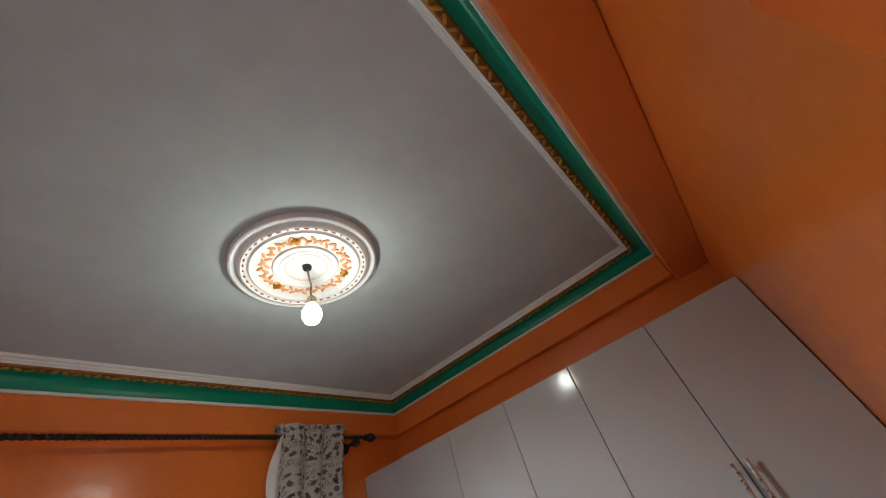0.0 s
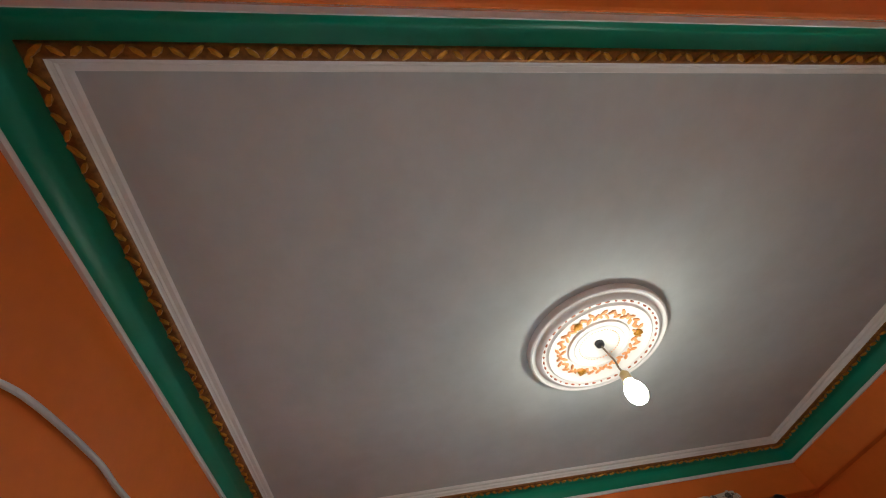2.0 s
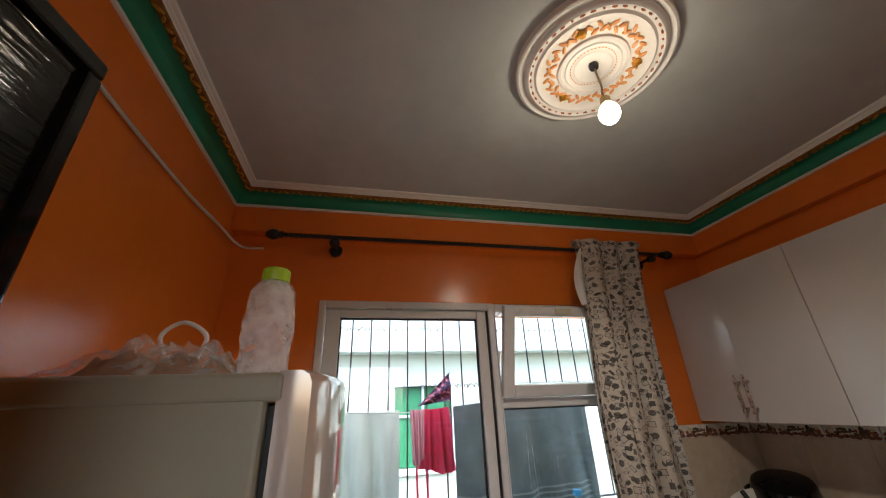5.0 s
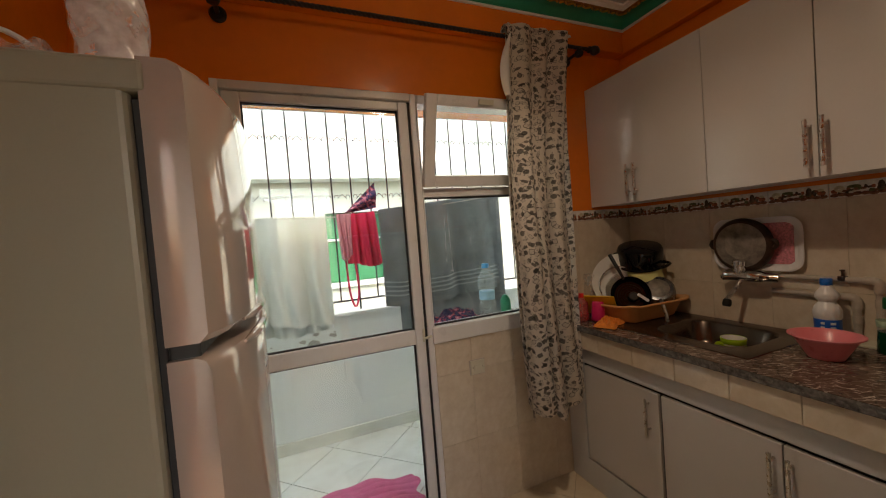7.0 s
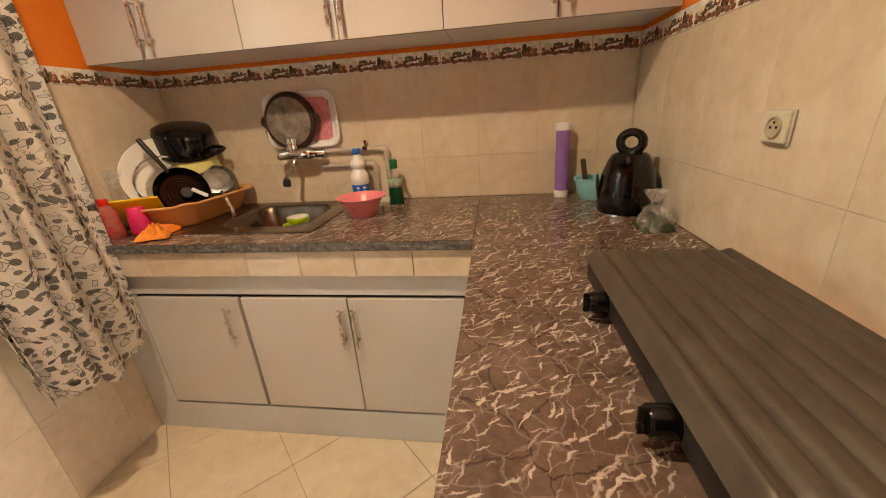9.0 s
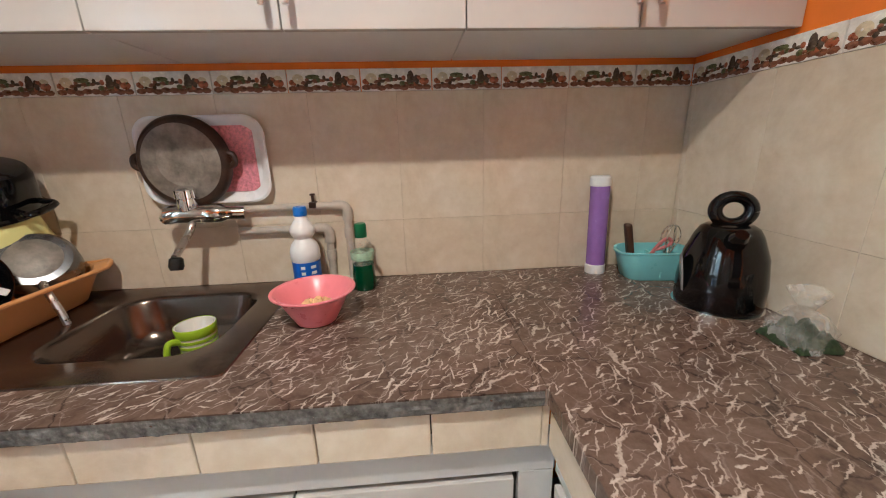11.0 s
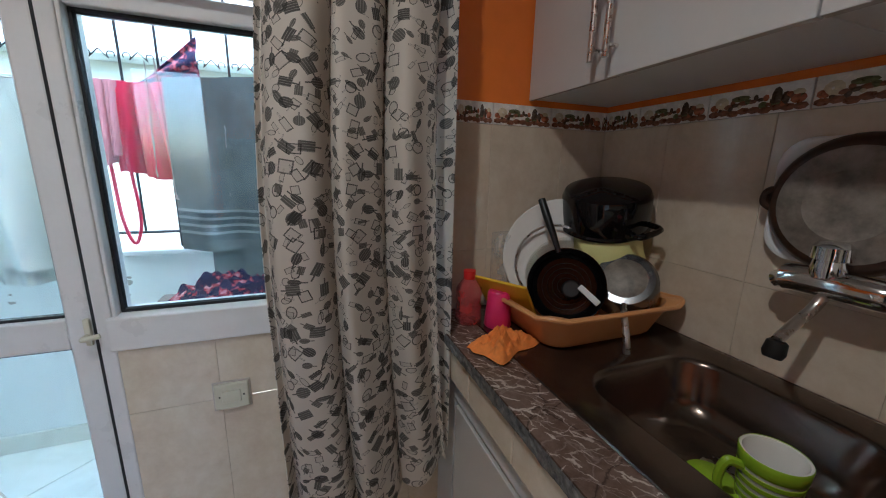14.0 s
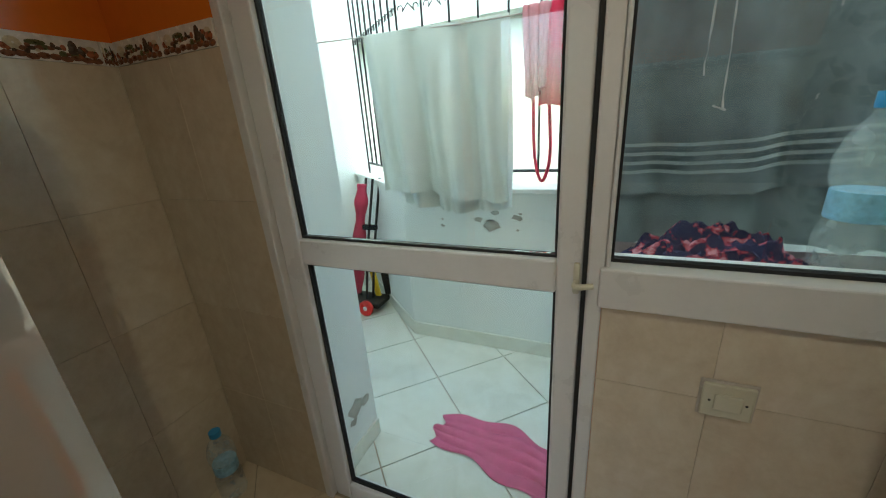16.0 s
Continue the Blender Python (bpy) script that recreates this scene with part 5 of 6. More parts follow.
part("knife_handle", box((-0.012, -0.009, 0.0), (0.012, 0.009, 0.12), 0.006, None, Matrix.Translation((0.01, 0.055, 0.06)) @ Euler((radians(-8), 0, 0)).to_matrix().to_4x4()), plain("dark_wood_handle", (0.08, 0.04, 0.025), 0.4), caddy, "dark wooden handle")
part("blade", box((-0.009, -0.001, 0.0), (0.009, 0.001, 0.06), 0, None, Matrix.Translation((0.01, 0.05, 0.012))), STEEL, caddy)
part("scissor_handle", tube(curve_points([(0.0, 0.02, 0.05), (0.0, -0.01, 0.11), (0.0, -0.03, 0.13), (0.0, -0.04, 0.115), (0.0, -0.025, 0.1), (0.0, 0.0, 0.09)], 5), 0.005, 8), plain("pink_grip", (0.6, 0.2, 0.2), 0.4), caddy, smooth=True)
wk = bmesh.new()
for k in range(4):
    a = math.pi * k / 4
    tube(curve_points([(0, -0.03, 0.06), (0.022 * math.cos(a), -0.035 + 0.022 * math.sin(a), 0.13), (0.012 * math.cos(a), -0.04 + 0.012 * math.sin(a), 0.17), (-0.012 * math.cos(a), -0.04 - 0.012 * math.sin(a), 0.17), (-0.022 * math.cos(a), -0.035 - 0.022 * math.sin(a), 0.13), (0, -0.03, 0.06)], 5), 0.0013, 5, wk)
part("whisk", wk, STEEL, caddy, "steel wire whisk", True)

kettle = thing("electric_kettle", "glossy black electric kettle with ring-shaped lid handle", "kettle", (1.535, -0.07, CZ), rz=150)
kettle.scale = (1.15, 1.15, 1.06)
part("jug_body", lathe([(0.0, 0.0), (0.07, 0.0), (0.078, 0.006), (0.08, 0.02), (0.08, 0.07), (0.073, 0.13), (0.058, 0.175), (0.05, 0.19), (0.04, 0.197), (0.0, 0.2)], 40), BLACK, kettle, smooth=True)
part("spout", tube(curve_points([(0.045, 0, 0.165), (0.075, 0, 0.185), (0.088, 0, 0.195)], 4), [0.022, 0.02, 0.018, 0.017, 0.016, 0.014, 0.013, 0.012, 0.011], 12), BLACK, kettle, smooth=True)
part("grip", tube(curve_points([(-0.045, 0, 0.18), (-0.09, 0, 0.17), (-0.1, 0, 0.12), (-0.095, 0, 0.06), (-0.075, 0, 0.035)], 6), 0.014, 10), BLACK, kettle, smooth=True)
part("ring_handle", tube([(0.0, 0.03 * math.cos(a), 0.228 + 0.03 * math.sin(a)) for a in [2 * math.pi * k / 28 for k in range(29)]], 0.013, 10), BLACK, kettle, smooth=True)
part("water_gauge", lathe([(0.0, 0.003), (0.022, 0.003), (0.025, 0.0)], 24, None, Matrix.Translation((0.03, -0.0735, 0.085)) @ Matrix.Rotation(radians(97), 4, "X") @ Matrix.Diagonal((0.8, 1.9, 1, 1))), plain("grey_gauge", (0.3, 0.3, 0.32), 0.3), kettle, "grey oval gauge", True)
part("base_ring", lathe([(0.082, 0.0), (0.084, 0.004), (0.083, 0.012), (0.078, 0.013)], 36), CHROME, kettle, smooth=True)

herbs = thing("bag_of_herbs", "small clear bag of dark herbs on the worktop", "bag", (1.36, -0.1, CZ))
part("film", lathe([(0.0, 0.001), (0.05, 0.001), (0.052, 0.03), (0.03, 0.065), (0.012, 0.075), (0.03, 0.11), (0.032, 0.115)], 18, wobble=lambda a, z: 1 + 0.2 * math.sin(3 * a + z * 40)), BAG, herbs, smooth=True)
hb = crumple(0.1, 0.1, 0.05, 1.7, 18, 18)
part("herbs", hb, plain("dark_herbs", (0.03, 0.05, 0.02), 0.9, vary=0.6, scale=150, bumps=0.6), herbs)

stove = thing("tabletop_stove", "black table-top gas stove with a ribbed lid", "stove", (0.72, 0.02, CZ))
sv = bmesh.new()
box((0.41, -0.09, CZ + 0.012), (0.975, 0.185, CZ + 0.062), 0.012, sv, segments=3)
put("stove_body", sv, BLACKMAT, stove, smooth=True)


def ribbed(u, v):
    x, y = 0.396 + 0.586 * u, -0.1 + 0.29 * v
    rib = abs(math.sin(v * math.pi * 8)) ** 0.6
    edge = min(1, min(u, 1 - u) * 25, min(v, 1 - v) * 16)
    return (x, y, CZ + 0.076 + 0.012 * rib * edge - 0.014 * (1 - edge))


put("ribbed_lid", sheet(40, 84, ribbed, 0.012), plain("ribbed_black_lid", (0.075, 0.06, 0.046), 0.5, 0.2, vary=0.3, scale=18, bumps=0.1), stove, "dark ribbed lid", True)
for x in (0.55, 0.82):
    kb = bmesh.new()
    lathe([(0.0, 0.034), (0.016, 0.034), (0.019, 0.03), (0.02, 0.0)], 18, kb, Matrix.Translation((x, 0.183, CZ + 0.036)) @ Matrix.Rotation(radians(-90), 4, "X"))
    box((x - 0.004, 0.2, CZ + 0.018), (x + 0.004, 0.225, CZ + 0.054), 0.002, kb)
    put("knob", kb, BLACK, stove, "black control knob", True)
for x in (0.45, 0.94):
    for y in (-0.06, 0.14):
        put("foot", lathe([(0.014, 0.0), (0.012, 0.014)], 10, m=pose(x, y, CZ)), RUBBER_AND_GAP, stove)
put("pan_support", tube([(0.43, 0.16, CZ + 0.066), (0.43, -0.07, CZ + 0.066)], 0.006, 8), CHROME, stove, smooth=True)

hose = thing("gas_hose", "orange rubber gas hose lying along the wall behind the stove", "hose", (0.7, -0.16, CZ))
put("tube", tube(curve_points([(0.36, -0.14, CZ + 0.0125), (0.5, -0.163, CZ + 0.0125), (0.75, -0.166, CZ + 0.0125), (0.95, -0.16, CZ + 0.0125), (1.0, -0.13, CZ + 0.016), (0.985, -0.1, CZ + 0.03), (0.965, -0.088, CZ + 0.035)], 8), 0.012, 10), plain("orange_rubber", (0.72, 0.2, 0.03), 0.5, vary=0.12, scale=14), hose, smooth=True)
put("clamp", tube([(0.988, -0.104, CZ + 0.028), (0.975, -0.095, CZ + 0.033)], 0.0138, 12), STEEL, hose, "steel hose clamp", True)

# ---- dish rack and dishes ----
DX0, DX1, DY0, DY1 = 1.43, 1.855, 1.555, 1.9
rack = thing("dish_rack", "orange-tan plastic dish rack with a wavy rim", "dish rack", (1.65, 1.73, CZ + 0.004))


def rack_wall(inset, z, wave):
    pts = []
    for k, (x, y) in enumerate(rounded(DX0 + inset, DX1 - inset, DY0 + inset, DY1 - inset, 0.05, 10)):
        w = math.sin(math.atan2(y - 1.73, x - 1.65) * 7) * wave
        pts.append((x, y, z + w))
    return pts


rb = bmesh.new()
ls = [[rb.verts.new(q) for q in rack_wall(*a)] for a in ((0.045, CZ + 0.005, 0), (0.04, CZ + 0.01, 0), (0.012, CZ + 0.078, 0.014), (-0.006, CZ + 0.084, 0.016), (-0.006, CZ + 0.09, 0.016), (0.018, CZ + 0.084, 0.015), (0.048, CZ + 0.016, 0))]
for a, c in zip(ls, ls[1:]):
    for i in range(len(a)):
        rb.faces.new((a[i], a[(i + 1) % len(a)], c[(i + 1) % len(a)], c[i]))
rb.faces.new(ls[0])
rb.faces.new(ls[-1])
put("tub", rb, RACK, rack, smooth=True)
rim_line = rack_wall(-0.008, CZ + 0.088, 0.016)
put("rim", tube(rim_line + rim_line[:1], 0.006, 8), RACK, rack, "rolled wavy rim", True)
for x in (DX0 + 0.07, DX1 - 0.07):
    for y in (DY0 + 0.07, DY1 - 0.07):
        put("foot", lathe([(0.012, CZ + 0.004), (0.014, CZ + 0.006)], 10, m=pose(x, y, 0)), RACK, rack)

def leaning(x, y, z, turn, lean=72):
    return Matrix.Translation((x, y, z)) @ Matrix.Rotation(radians(turn), 4, "Z") @ Matrix.Rotation(radians(-lean), 4, "Y")


plate = thing("dinner_plate", "large white ceramic plate leaning in the rack", "plate", (1.66, 1.79, CZ + 0.02))
put("plate_body", lathe([(0.0, 0.006), (0.095, 0.006), (0.107, 0.01), (0.152, 0.024), (0.155, 0.022), (0.11, 0.004), (0.098, 0.0), (0.0, 0.0)], 48, None, leaning(1.635, 1.79, CZ + 0.182, 52) @ Matrix.Scale(1.08, 4)), CERAMIC, plate, smooth=True)
lid = thing("glass_lid", "round glass pan lid with a steel rim", "lid", (1.64, 1.75, CZ + 0.02))
LM = leaning(1.625, 1.755, CZ + 0.135, 50)
put("glass_disc", lathe([(0.0, 0.028), (0.06, 0.022), (0.11, 0.004), (0.108, 0.002), (0.06, 0.019), (0.0, 0.025)], 40, None, LM), LIDGLASS, lid, smooth=True)
put("steel_rim", tube([LM @ Matrix.Translation((0.03, 0.03, 0.012)) @ Vector((0.111 * math.cos(a), 0.111 * math.sin(a), 0.003)) for a in [2 * math.pi * k / 40 for k in range(41)]], 0.0035, 6), STEEL, lid, smooth=True)
fry = thing("frying_pan", "small black frying pan with a long handle in the rack", "pan", (1.56, 1.68, CZ + 0.02))
FM = leaning(1.59, 1.705, CZ + 0.122, 48, 70) @ Matrix.Rotation(radians(17), 4, "Z") @ Matrix.Scale(1.13, 4)
put("pan_body", lathe([(0.0, -0.002), (0.068, 0.0), (0.072, 0.004), (0.086, 0.034), (0.088, 0.034), (0.074, 0.001), (0.07, -0.004), (0.0, -0.005)], 40, None, FM), BLACK, fry, smooth=True)
for k in range(4):
    put("base_ring", tube([FM @ Vector(((0.02 + 0.012 * k) * math.cos(a), (0.02 + 0.012 * k) * math.sin(a), 0.0)) for a in [2 * math.pi * j / 28 for j in range(29)]], 0.0009, 5), BLACKMAT, fry)
put("long_handle", tube([FM @ Vector(q) for q in ((0.08, 0.0, 0.03), (0.12, 0.004, 0.034), (0.17, 0.01, 0.036), (0.215, 0.014, 0.034))], [0.007, 0.009, 0.011, 0.01], 10), BLACKMAT, fry, smooth=True)
put("knob", lathe([(0.0, 0.03), (0.018, 0.03), (0.022, 0.024), (0.01, 0.012), (0.01, 0.0)], 16, None, FM @ Matrix.Translation((-0.01, -0.01, 0.0))), BLACKMAT, fry, smooth=True)
spat = thing("white_scraper", "short white plastic scraper in the frying pan", "scraper", (1.55, 1.66, CZ + 0.08))
put("blade", box((-0.028, -0.007, 0), (0.028, 0.007, 0.004), 0.002, None, FM @ Matrix.Translation((-0.03, -0.045, 0.03)) @ Matrix.Rotation(radians(35), 4, "Z")), WHITEPLASTIC, spat)
gpan = thing("saucepan", "grey aluminium saucepan upside down in the rack", "pan", (1.74, 1.66, CZ + 0.03))
GM = leaning(1.72, 1.635, CZ + 0.148, 40, 52) @ Matrix.Scale(1.08, 4)
put("pan_body", lathe([(0.078, -0.05), (0.08, -0.05), (0.075, 0.0), (0.066, 0.012), (0.05, 0.014), (0.0, 0.014)], 40, None, GM), GREYPAN, gpan, smooth=True)
put("pan_base", lathe([(0.0, 0.0155), (0.048, 0.0155), (0.052, 0.013)], 40, None, GM), BURNT, gpan, smooth=True)
put("pan_handle", tube(curve_points([(1.665, 1.58, CZ + 0.105), (1.645, 1.555, CZ + 0.085), (1.64, 1.535, CZ + 0.03), (1.642, 1.53, CZ - 0.02)], 5), 0.0085, 8), STEEL, gpan, "steel handle", True)
tub2 = thing("mixing_bowl", "pale yellow plastic bowl upside down on the pile", "bowl", (1.76, 1.80, CZ + 0.08))
put("bowl_shell", lathe([(0.1, 0.0), (0.103, 0.004), (0.095, 0.03), (0.085, 0.075), (0.07, 0.09), (0.0, 0.092)], 36, None, Matrix.Translation((1.77, 1.765, CZ + 0.172)) @ Euler((radians(10), radians(-12), 0)).to_matrix().to_4x4() @ Matrix.Scale(1.1, 4)), PALEYELLOW, tub2, smooth=True)
pot = thing("cooking_pot", "black enamel pot upside down on top of the pile", "pot", (1.77, 1.8, CZ + 0.2))
OM = Matrix.Translation((1.765, 1.775, CZ + 0.276)) @ Euler((radians(12), radians(-14), 0)).to_matrix().to_4x4() @ Matrix.Diagonal((1.18, 1.2, 1.1, 1))
put("pot_body", lathe([(0.102, 0.0), (0.106, 0.003), (0.106, 0.008), (0.101, 0.012), (0.1, 0.085), (0.094, 0.098), (0.08, 0.102), (0.0, 0.103)], 44, None, OM), BLACK, pot, smooth=True)
for s in (1, -1):
    put("pot_ear", tube([OM @ Vector(q) for q in curve_points([(-0.03, s * 0.098, 0.03), (-0.03, s * 0.13, 0.028), (0.03, s * 0.13, 0.028), (0.03, s * 0.098, 0.03)], 4)], 0.008, 8), BLACK, pot, smooth=True)
board = thing("cutting_board", "yellow plastic cutting board leaning in the rack", "board", (1.5, 1.8, CZ + 0.03))
put("slab", box((-0.004, -0.08, 0), (0.004, 0.08, 0.15), 0.003, None, Matrix.Translation((1.49, 1.8, CZ + 0.02)) @ Matrix.Rotation(radians(30), 4, "Z") @ Matrix.Rotation(radians(-38), 4, "Y")), YELLOW, board)
clr = thing("plastic_container", "clear plastic box leaning on the tiles", "container", (1.5, 1.9, CZ + 0.06))
put("box_shell", box((1.475, 1.875, CZ + 0.075), (1.565, 1.93, CZ + 0.24), 0.008, segments=3), BAG, clr, smooth=True)
peel = thing("orange_spoon", "orange plastic spoon standing in the rack", "spoon", (1.68, 1.66, CZ + 0.03))
put("stem", tube([(1.66, 1.66, CZ + 0.03), (1.665, 1.665, CZ + 0.12)], 0.007, 8), CLOTHORANGE, peel)
cloth = tagged(part("dish_cloth", crumple(0.15, 0.11, 0.042, 4.4, 34, 34, 0.002), CLOTHORANGE, smooth=True), "crumpled orange dish cloth lying on the worktop", "cloth")
cloth.matrix_world = pose(1.375, 1.66, CZ + 0.004, 0, 0, 25)
rbot = thing("soap_bottle", "clear bottle of pink soap beside the curtain", "bottle", (1.36, 1.83, CZ))
part("bottle", lathe([(0.0, 0.0), (0.034, 0.0), (0.037, 0.006), (0.036, 0.05), (0.033, 0.06), (0.036, 0.07), (0.036, 0.1), (0.02, 0.125), (0.014, 0.13), (0.0, 0.13)], 28), REDGLASS, rbot, smooth=True)
part("cap", lathe([(0.016, 0.128), (0.017, 0.13), (0.017, 0.152), (0.0, 0.153)], 20), REDDUST, rbot, "red cap", True)
cup = thing("plastic_cup", "magenta plastic cup upside down by the rack", "cup", (1.425, 1.775, CZ + 0.004))
part("cup_shell", lathe([(0.036, 0.0), (0.038, 0.004), (0.03, 0.095), (0.026, 0.1), (0.0, 0.1)], 28), MAGENTA, cup, smooth=True)

# ---- sockets ----
def wall_socket(at, turn, label, size=1.0, holes=False):
    s = thing("wall_socket", label, "socket", at, turn)
    s.scale = (size, 1, size)
    part("back_box", box((-0.044, -0.004, -0.04), (0.044, 0.0, 0.04), 0.002), PIPE, s)
    part("plate", box((-0.04, -0.011, -0.036), (0.04, -0.003, 0.036), 0.004), CREAM, s)
    if holes:
        # The well's recess shade is put into its colour, a darker cream.
        part("well", lathe([(0.0, 0.0012), (0.019, 0.0012), (0.021, 0.004), (0.024, 0.004), (0.025, 0.0)], 28, None, Matrix.Translation((0, -0.011, 0)) @ Matrix.Rotation(radians(90), 4, "X")), plain("shaded_cream", (0.42, 0.36, 0.26), 0.5), s, "round socket well", True)
        for x, z in ((-0.0095, 0.0), (0.0095, 0.0), (0.0, 0.011)):
            part("contact", lathe([(0.0, 0.0022), (0.0032, 0.0018), (0.0032, 0.0)], 12, None, Matrix.Translation((x, -0.0115, z)) @ Matrix.Rotation(radians(90), 4, "X")), RUBBER_AND_GAP, s)
        return
    part("rocker", box((-0.022, -0.016, -0.017), (0.022, -0.01, 0.017), 0.003), CREAM, s)
    for x in (-0.028, 0.028):
        part("screw", lathe([(0.0, 0.001), (0.0025, 0.0)], 8, None, Matrix.Translation((x, -0.011, 0)) @ Matrix.Rotation(radians(90), 4, "X")), RUBBER_AND_GAP, s)


wall_socket((0.735, YW - 0.007, 0.745), 0, "cream plastic wall switch on the beige tiles")
wall_socket((1.05, YB + 0.007, 1.21), 180, "cream plastic wall socket on the beige tiles", 0.85, True)

# ---- water bottles ----
def pet_bottle(at, full, h=0.3, r=0.042):
    s = thing("water_bottle", "clear plastic water bottle with a blue cap", "bottle", at, group="water bottles")
    k = h / 0.3
    part("bottle", lathe([(0.0, 0.004), (r * 0.7, 0.0), (r, 0.008), (r, 0.09 * k), (r * 0.86, 0.12 * k), (r * 0.86, 0.16 * k), (r, 0.18 * k), (r, 0.21 * k), (r * 0.8, 0.245 * k), (r * 0.36, 0.272 * k), (r * 0.33, 0.285 * k), (0.0, 0.285 * k)], 28, wobble=lambda a, z: 1 + 0.02 * math.sin(5 * a + 60 * z)), PET, s, smooth=True)
    part("label", lathe([(r * 0.88, 0.118 * k), (r * 0.89, 0.12 * k), (r * 0.89, 0.158 * k), (r * 0.88, 0.162 * k)], 28), plain("pale_blue_label", (0.3, 0.55, 0.8), 0.4, vary=0.4, scale=50), s, "pale blue label")
    part("cap", lathe([(r * 0.4, 0.278 * k), (r * 0.42, 0.28 * k), (r * 0.42, 0.3 * k), (0.0, 0.301 * k)], 20), plain("sky_blue_cap", (0.05, 0.35, 0.7), 0.35), s, "blue cap", True)


pet_bottle((0.905, 2.075, 0.925), 0.5, 0.335, 0.05)
pet_bottle((-0.69, 1.82, 0.0), 0.2, 0.29, 0.045)
wc = tagged(part("cleaning_cloth", crumple(0.36, 0.12, 0.1, 6.1, 40, 24, 0.002), NAVYPRINT, smooth=True), "crumpled navy and red cloth on the window sill", "cloth")
wc.matrix_world = pose(0.72, 2.11, 0.925)
gb = thing("spray_bottle", "green spray bottle on the outer sill", "bottle", (1.05, 2.12, 0.925))
part("bottle", lathe([(0.0, 0.0), (0.03, 0.0), (0.032, 0.01), (0.03, 0.1), (0.014, 0.13), (0.0, 0.132)], 20), plain("green_bottle", (0.03, 0.4, 0.2), 0.3), gb, smooth=True)

# ---- washing on the balcony ----
LY = 2.86
wash = thing("clothes_line", "thin grey clothes line across the balcony", "line", (0.2, LY, 1.65))
put("line", tube(curve_points([(-1.3, LY + 0.05, 1.69), (-0.5, LY, 1.645), (0.35, LY - 0.05, 1.625), (1.4, LY - 0.2, 1.72), (3.2, LY - 0.2, 2.0)], 8), 0.003, 6), PIPE, wash)
put("second_line", tube([(-1.3, 3.0, 1.9), (-0.2, 2.6, 2.25), (0.4, 2.3, 2.5)], 0.0025, 6), PIPE, wash)


def line_z(x):
    return 1.632 + 0.022 * max(0, -x) + 0.10 * max(0, x - 0.35)


def hung(x0, x1, drop, seed, ybase, front, lean=0.0, flat=None, deep=1.0):
    def f(u, v):
        x = x0 + (x1 - x0) * u + lean * (1 - v) * (u - 0.5)
        z = line_z(x) + 0.004 - (drop if flat is None else line_z(x) - flat) * (1 - v) + 0.02 * math.sin(u * 5 + seed) * (1 - v)
        w = (1 - v) ** 0.6
        y = ybase + front * (0.008 + 0.012 * w) + deep * w * (0.026 * math.sin(u * 17 + seed + 1.5 * v) + 0.016 * math.sin(u * 33 + seed * 2 + 2 * v))
        y += (deep - 1.0) * 0.012 * w * math.sin(u * 52 + 5 * math.sin(v * 3) + seed)
        return (x, y, z)
    return sheet(60, 40, f, 0.006)


tw1 = thing("bath_towel", "white towel hanging over the clothes line", "towel", (-0.2, LY, 0.85))
put("front_fall", hung(-0.545, 0.125, 0.72, 0.4, LY, -1, deep=1.5), TOWELWHITE, tw1, smooth=True)
put("back_fall", hung(-0.44, 0.118, 0.79, 2.1, LY + 0.02, 1, deep=1.3), TOWELWHITE, tw1, smooth=True)
G0 = 2.72
tw2 = thing("bath_towel", "dark grey towel with pale stripes on the clothes line", "towel", (0.85, G0, 0.85))
put("front_fall", hung(0.46, 1.38, 0.56, 3.3, G0, -1, flat=0.985), TOWELGREY, tw2, smooth=True)
put("back_fall", hung(0.56, 1.42, 0.84, 5.2, G0, 1, flat=0.78), TOWELGREY, tw2, smooth=True)
for k in range(4):
    z = 0.075 + 0.03 * k
    st = sheet(60, 2, lambda u, v: (0.462 + 0.916 * u, G0 - 0.030 + 0.026 * math.sin(u * 17 + 3.3 + 0.25) + 0.016 * math.sin(u * 33 + 6.6 + 0.3) - 0.004, 0.985 + z + 0.011 * v + 0.02 * math.sin(u * 5 + 3.3)), 0.002)
    put("stripe", st, STRIPE, tw2)
shirt = thing("red_top", "red and pink children's top pegged on the line", "clothes", (0.33, LY - 0.04, 1.2))
put("body", hung(0.27, 0.45, 0.36, 7.1, LY - 0.05, -1, 0.05), RED, shirt, smooth=True)
put("sleeve", hung(0.19, 0.29, 0.3, 9.3, LY - 0.06, -1, -0.03), plain("pink_cotton", (0.75, 0.3, 0.35), 0.9, vary=0.15), shirt, smooth=True)
put("strap", tube(curve_points([(0.23, LY - 0.07, 1.33), (0.24, LY - 0.07, 1.1), (0.27, LY - 0.07, 1.0), (0.3, LY - 0.07, 1.1), (0.29, LY - 0.07, 1.33)], 6), 0.007, 6), RED, shirt, smooth=True)
scarf = thing("scarf", "navy flowered scarf knotted on the grille", "scarf", (0.38, 3.0, 1.65))
put("cloth", sheet(16, 16, lambda u, v: (0.28 + 0.24 * u, 3.02 + 0.02 * math.sin(v * 9), 1.66 + 0.2 * u * v + 0.03 * u), 0.003), NAVYPRINT, scarf, smooth=True)


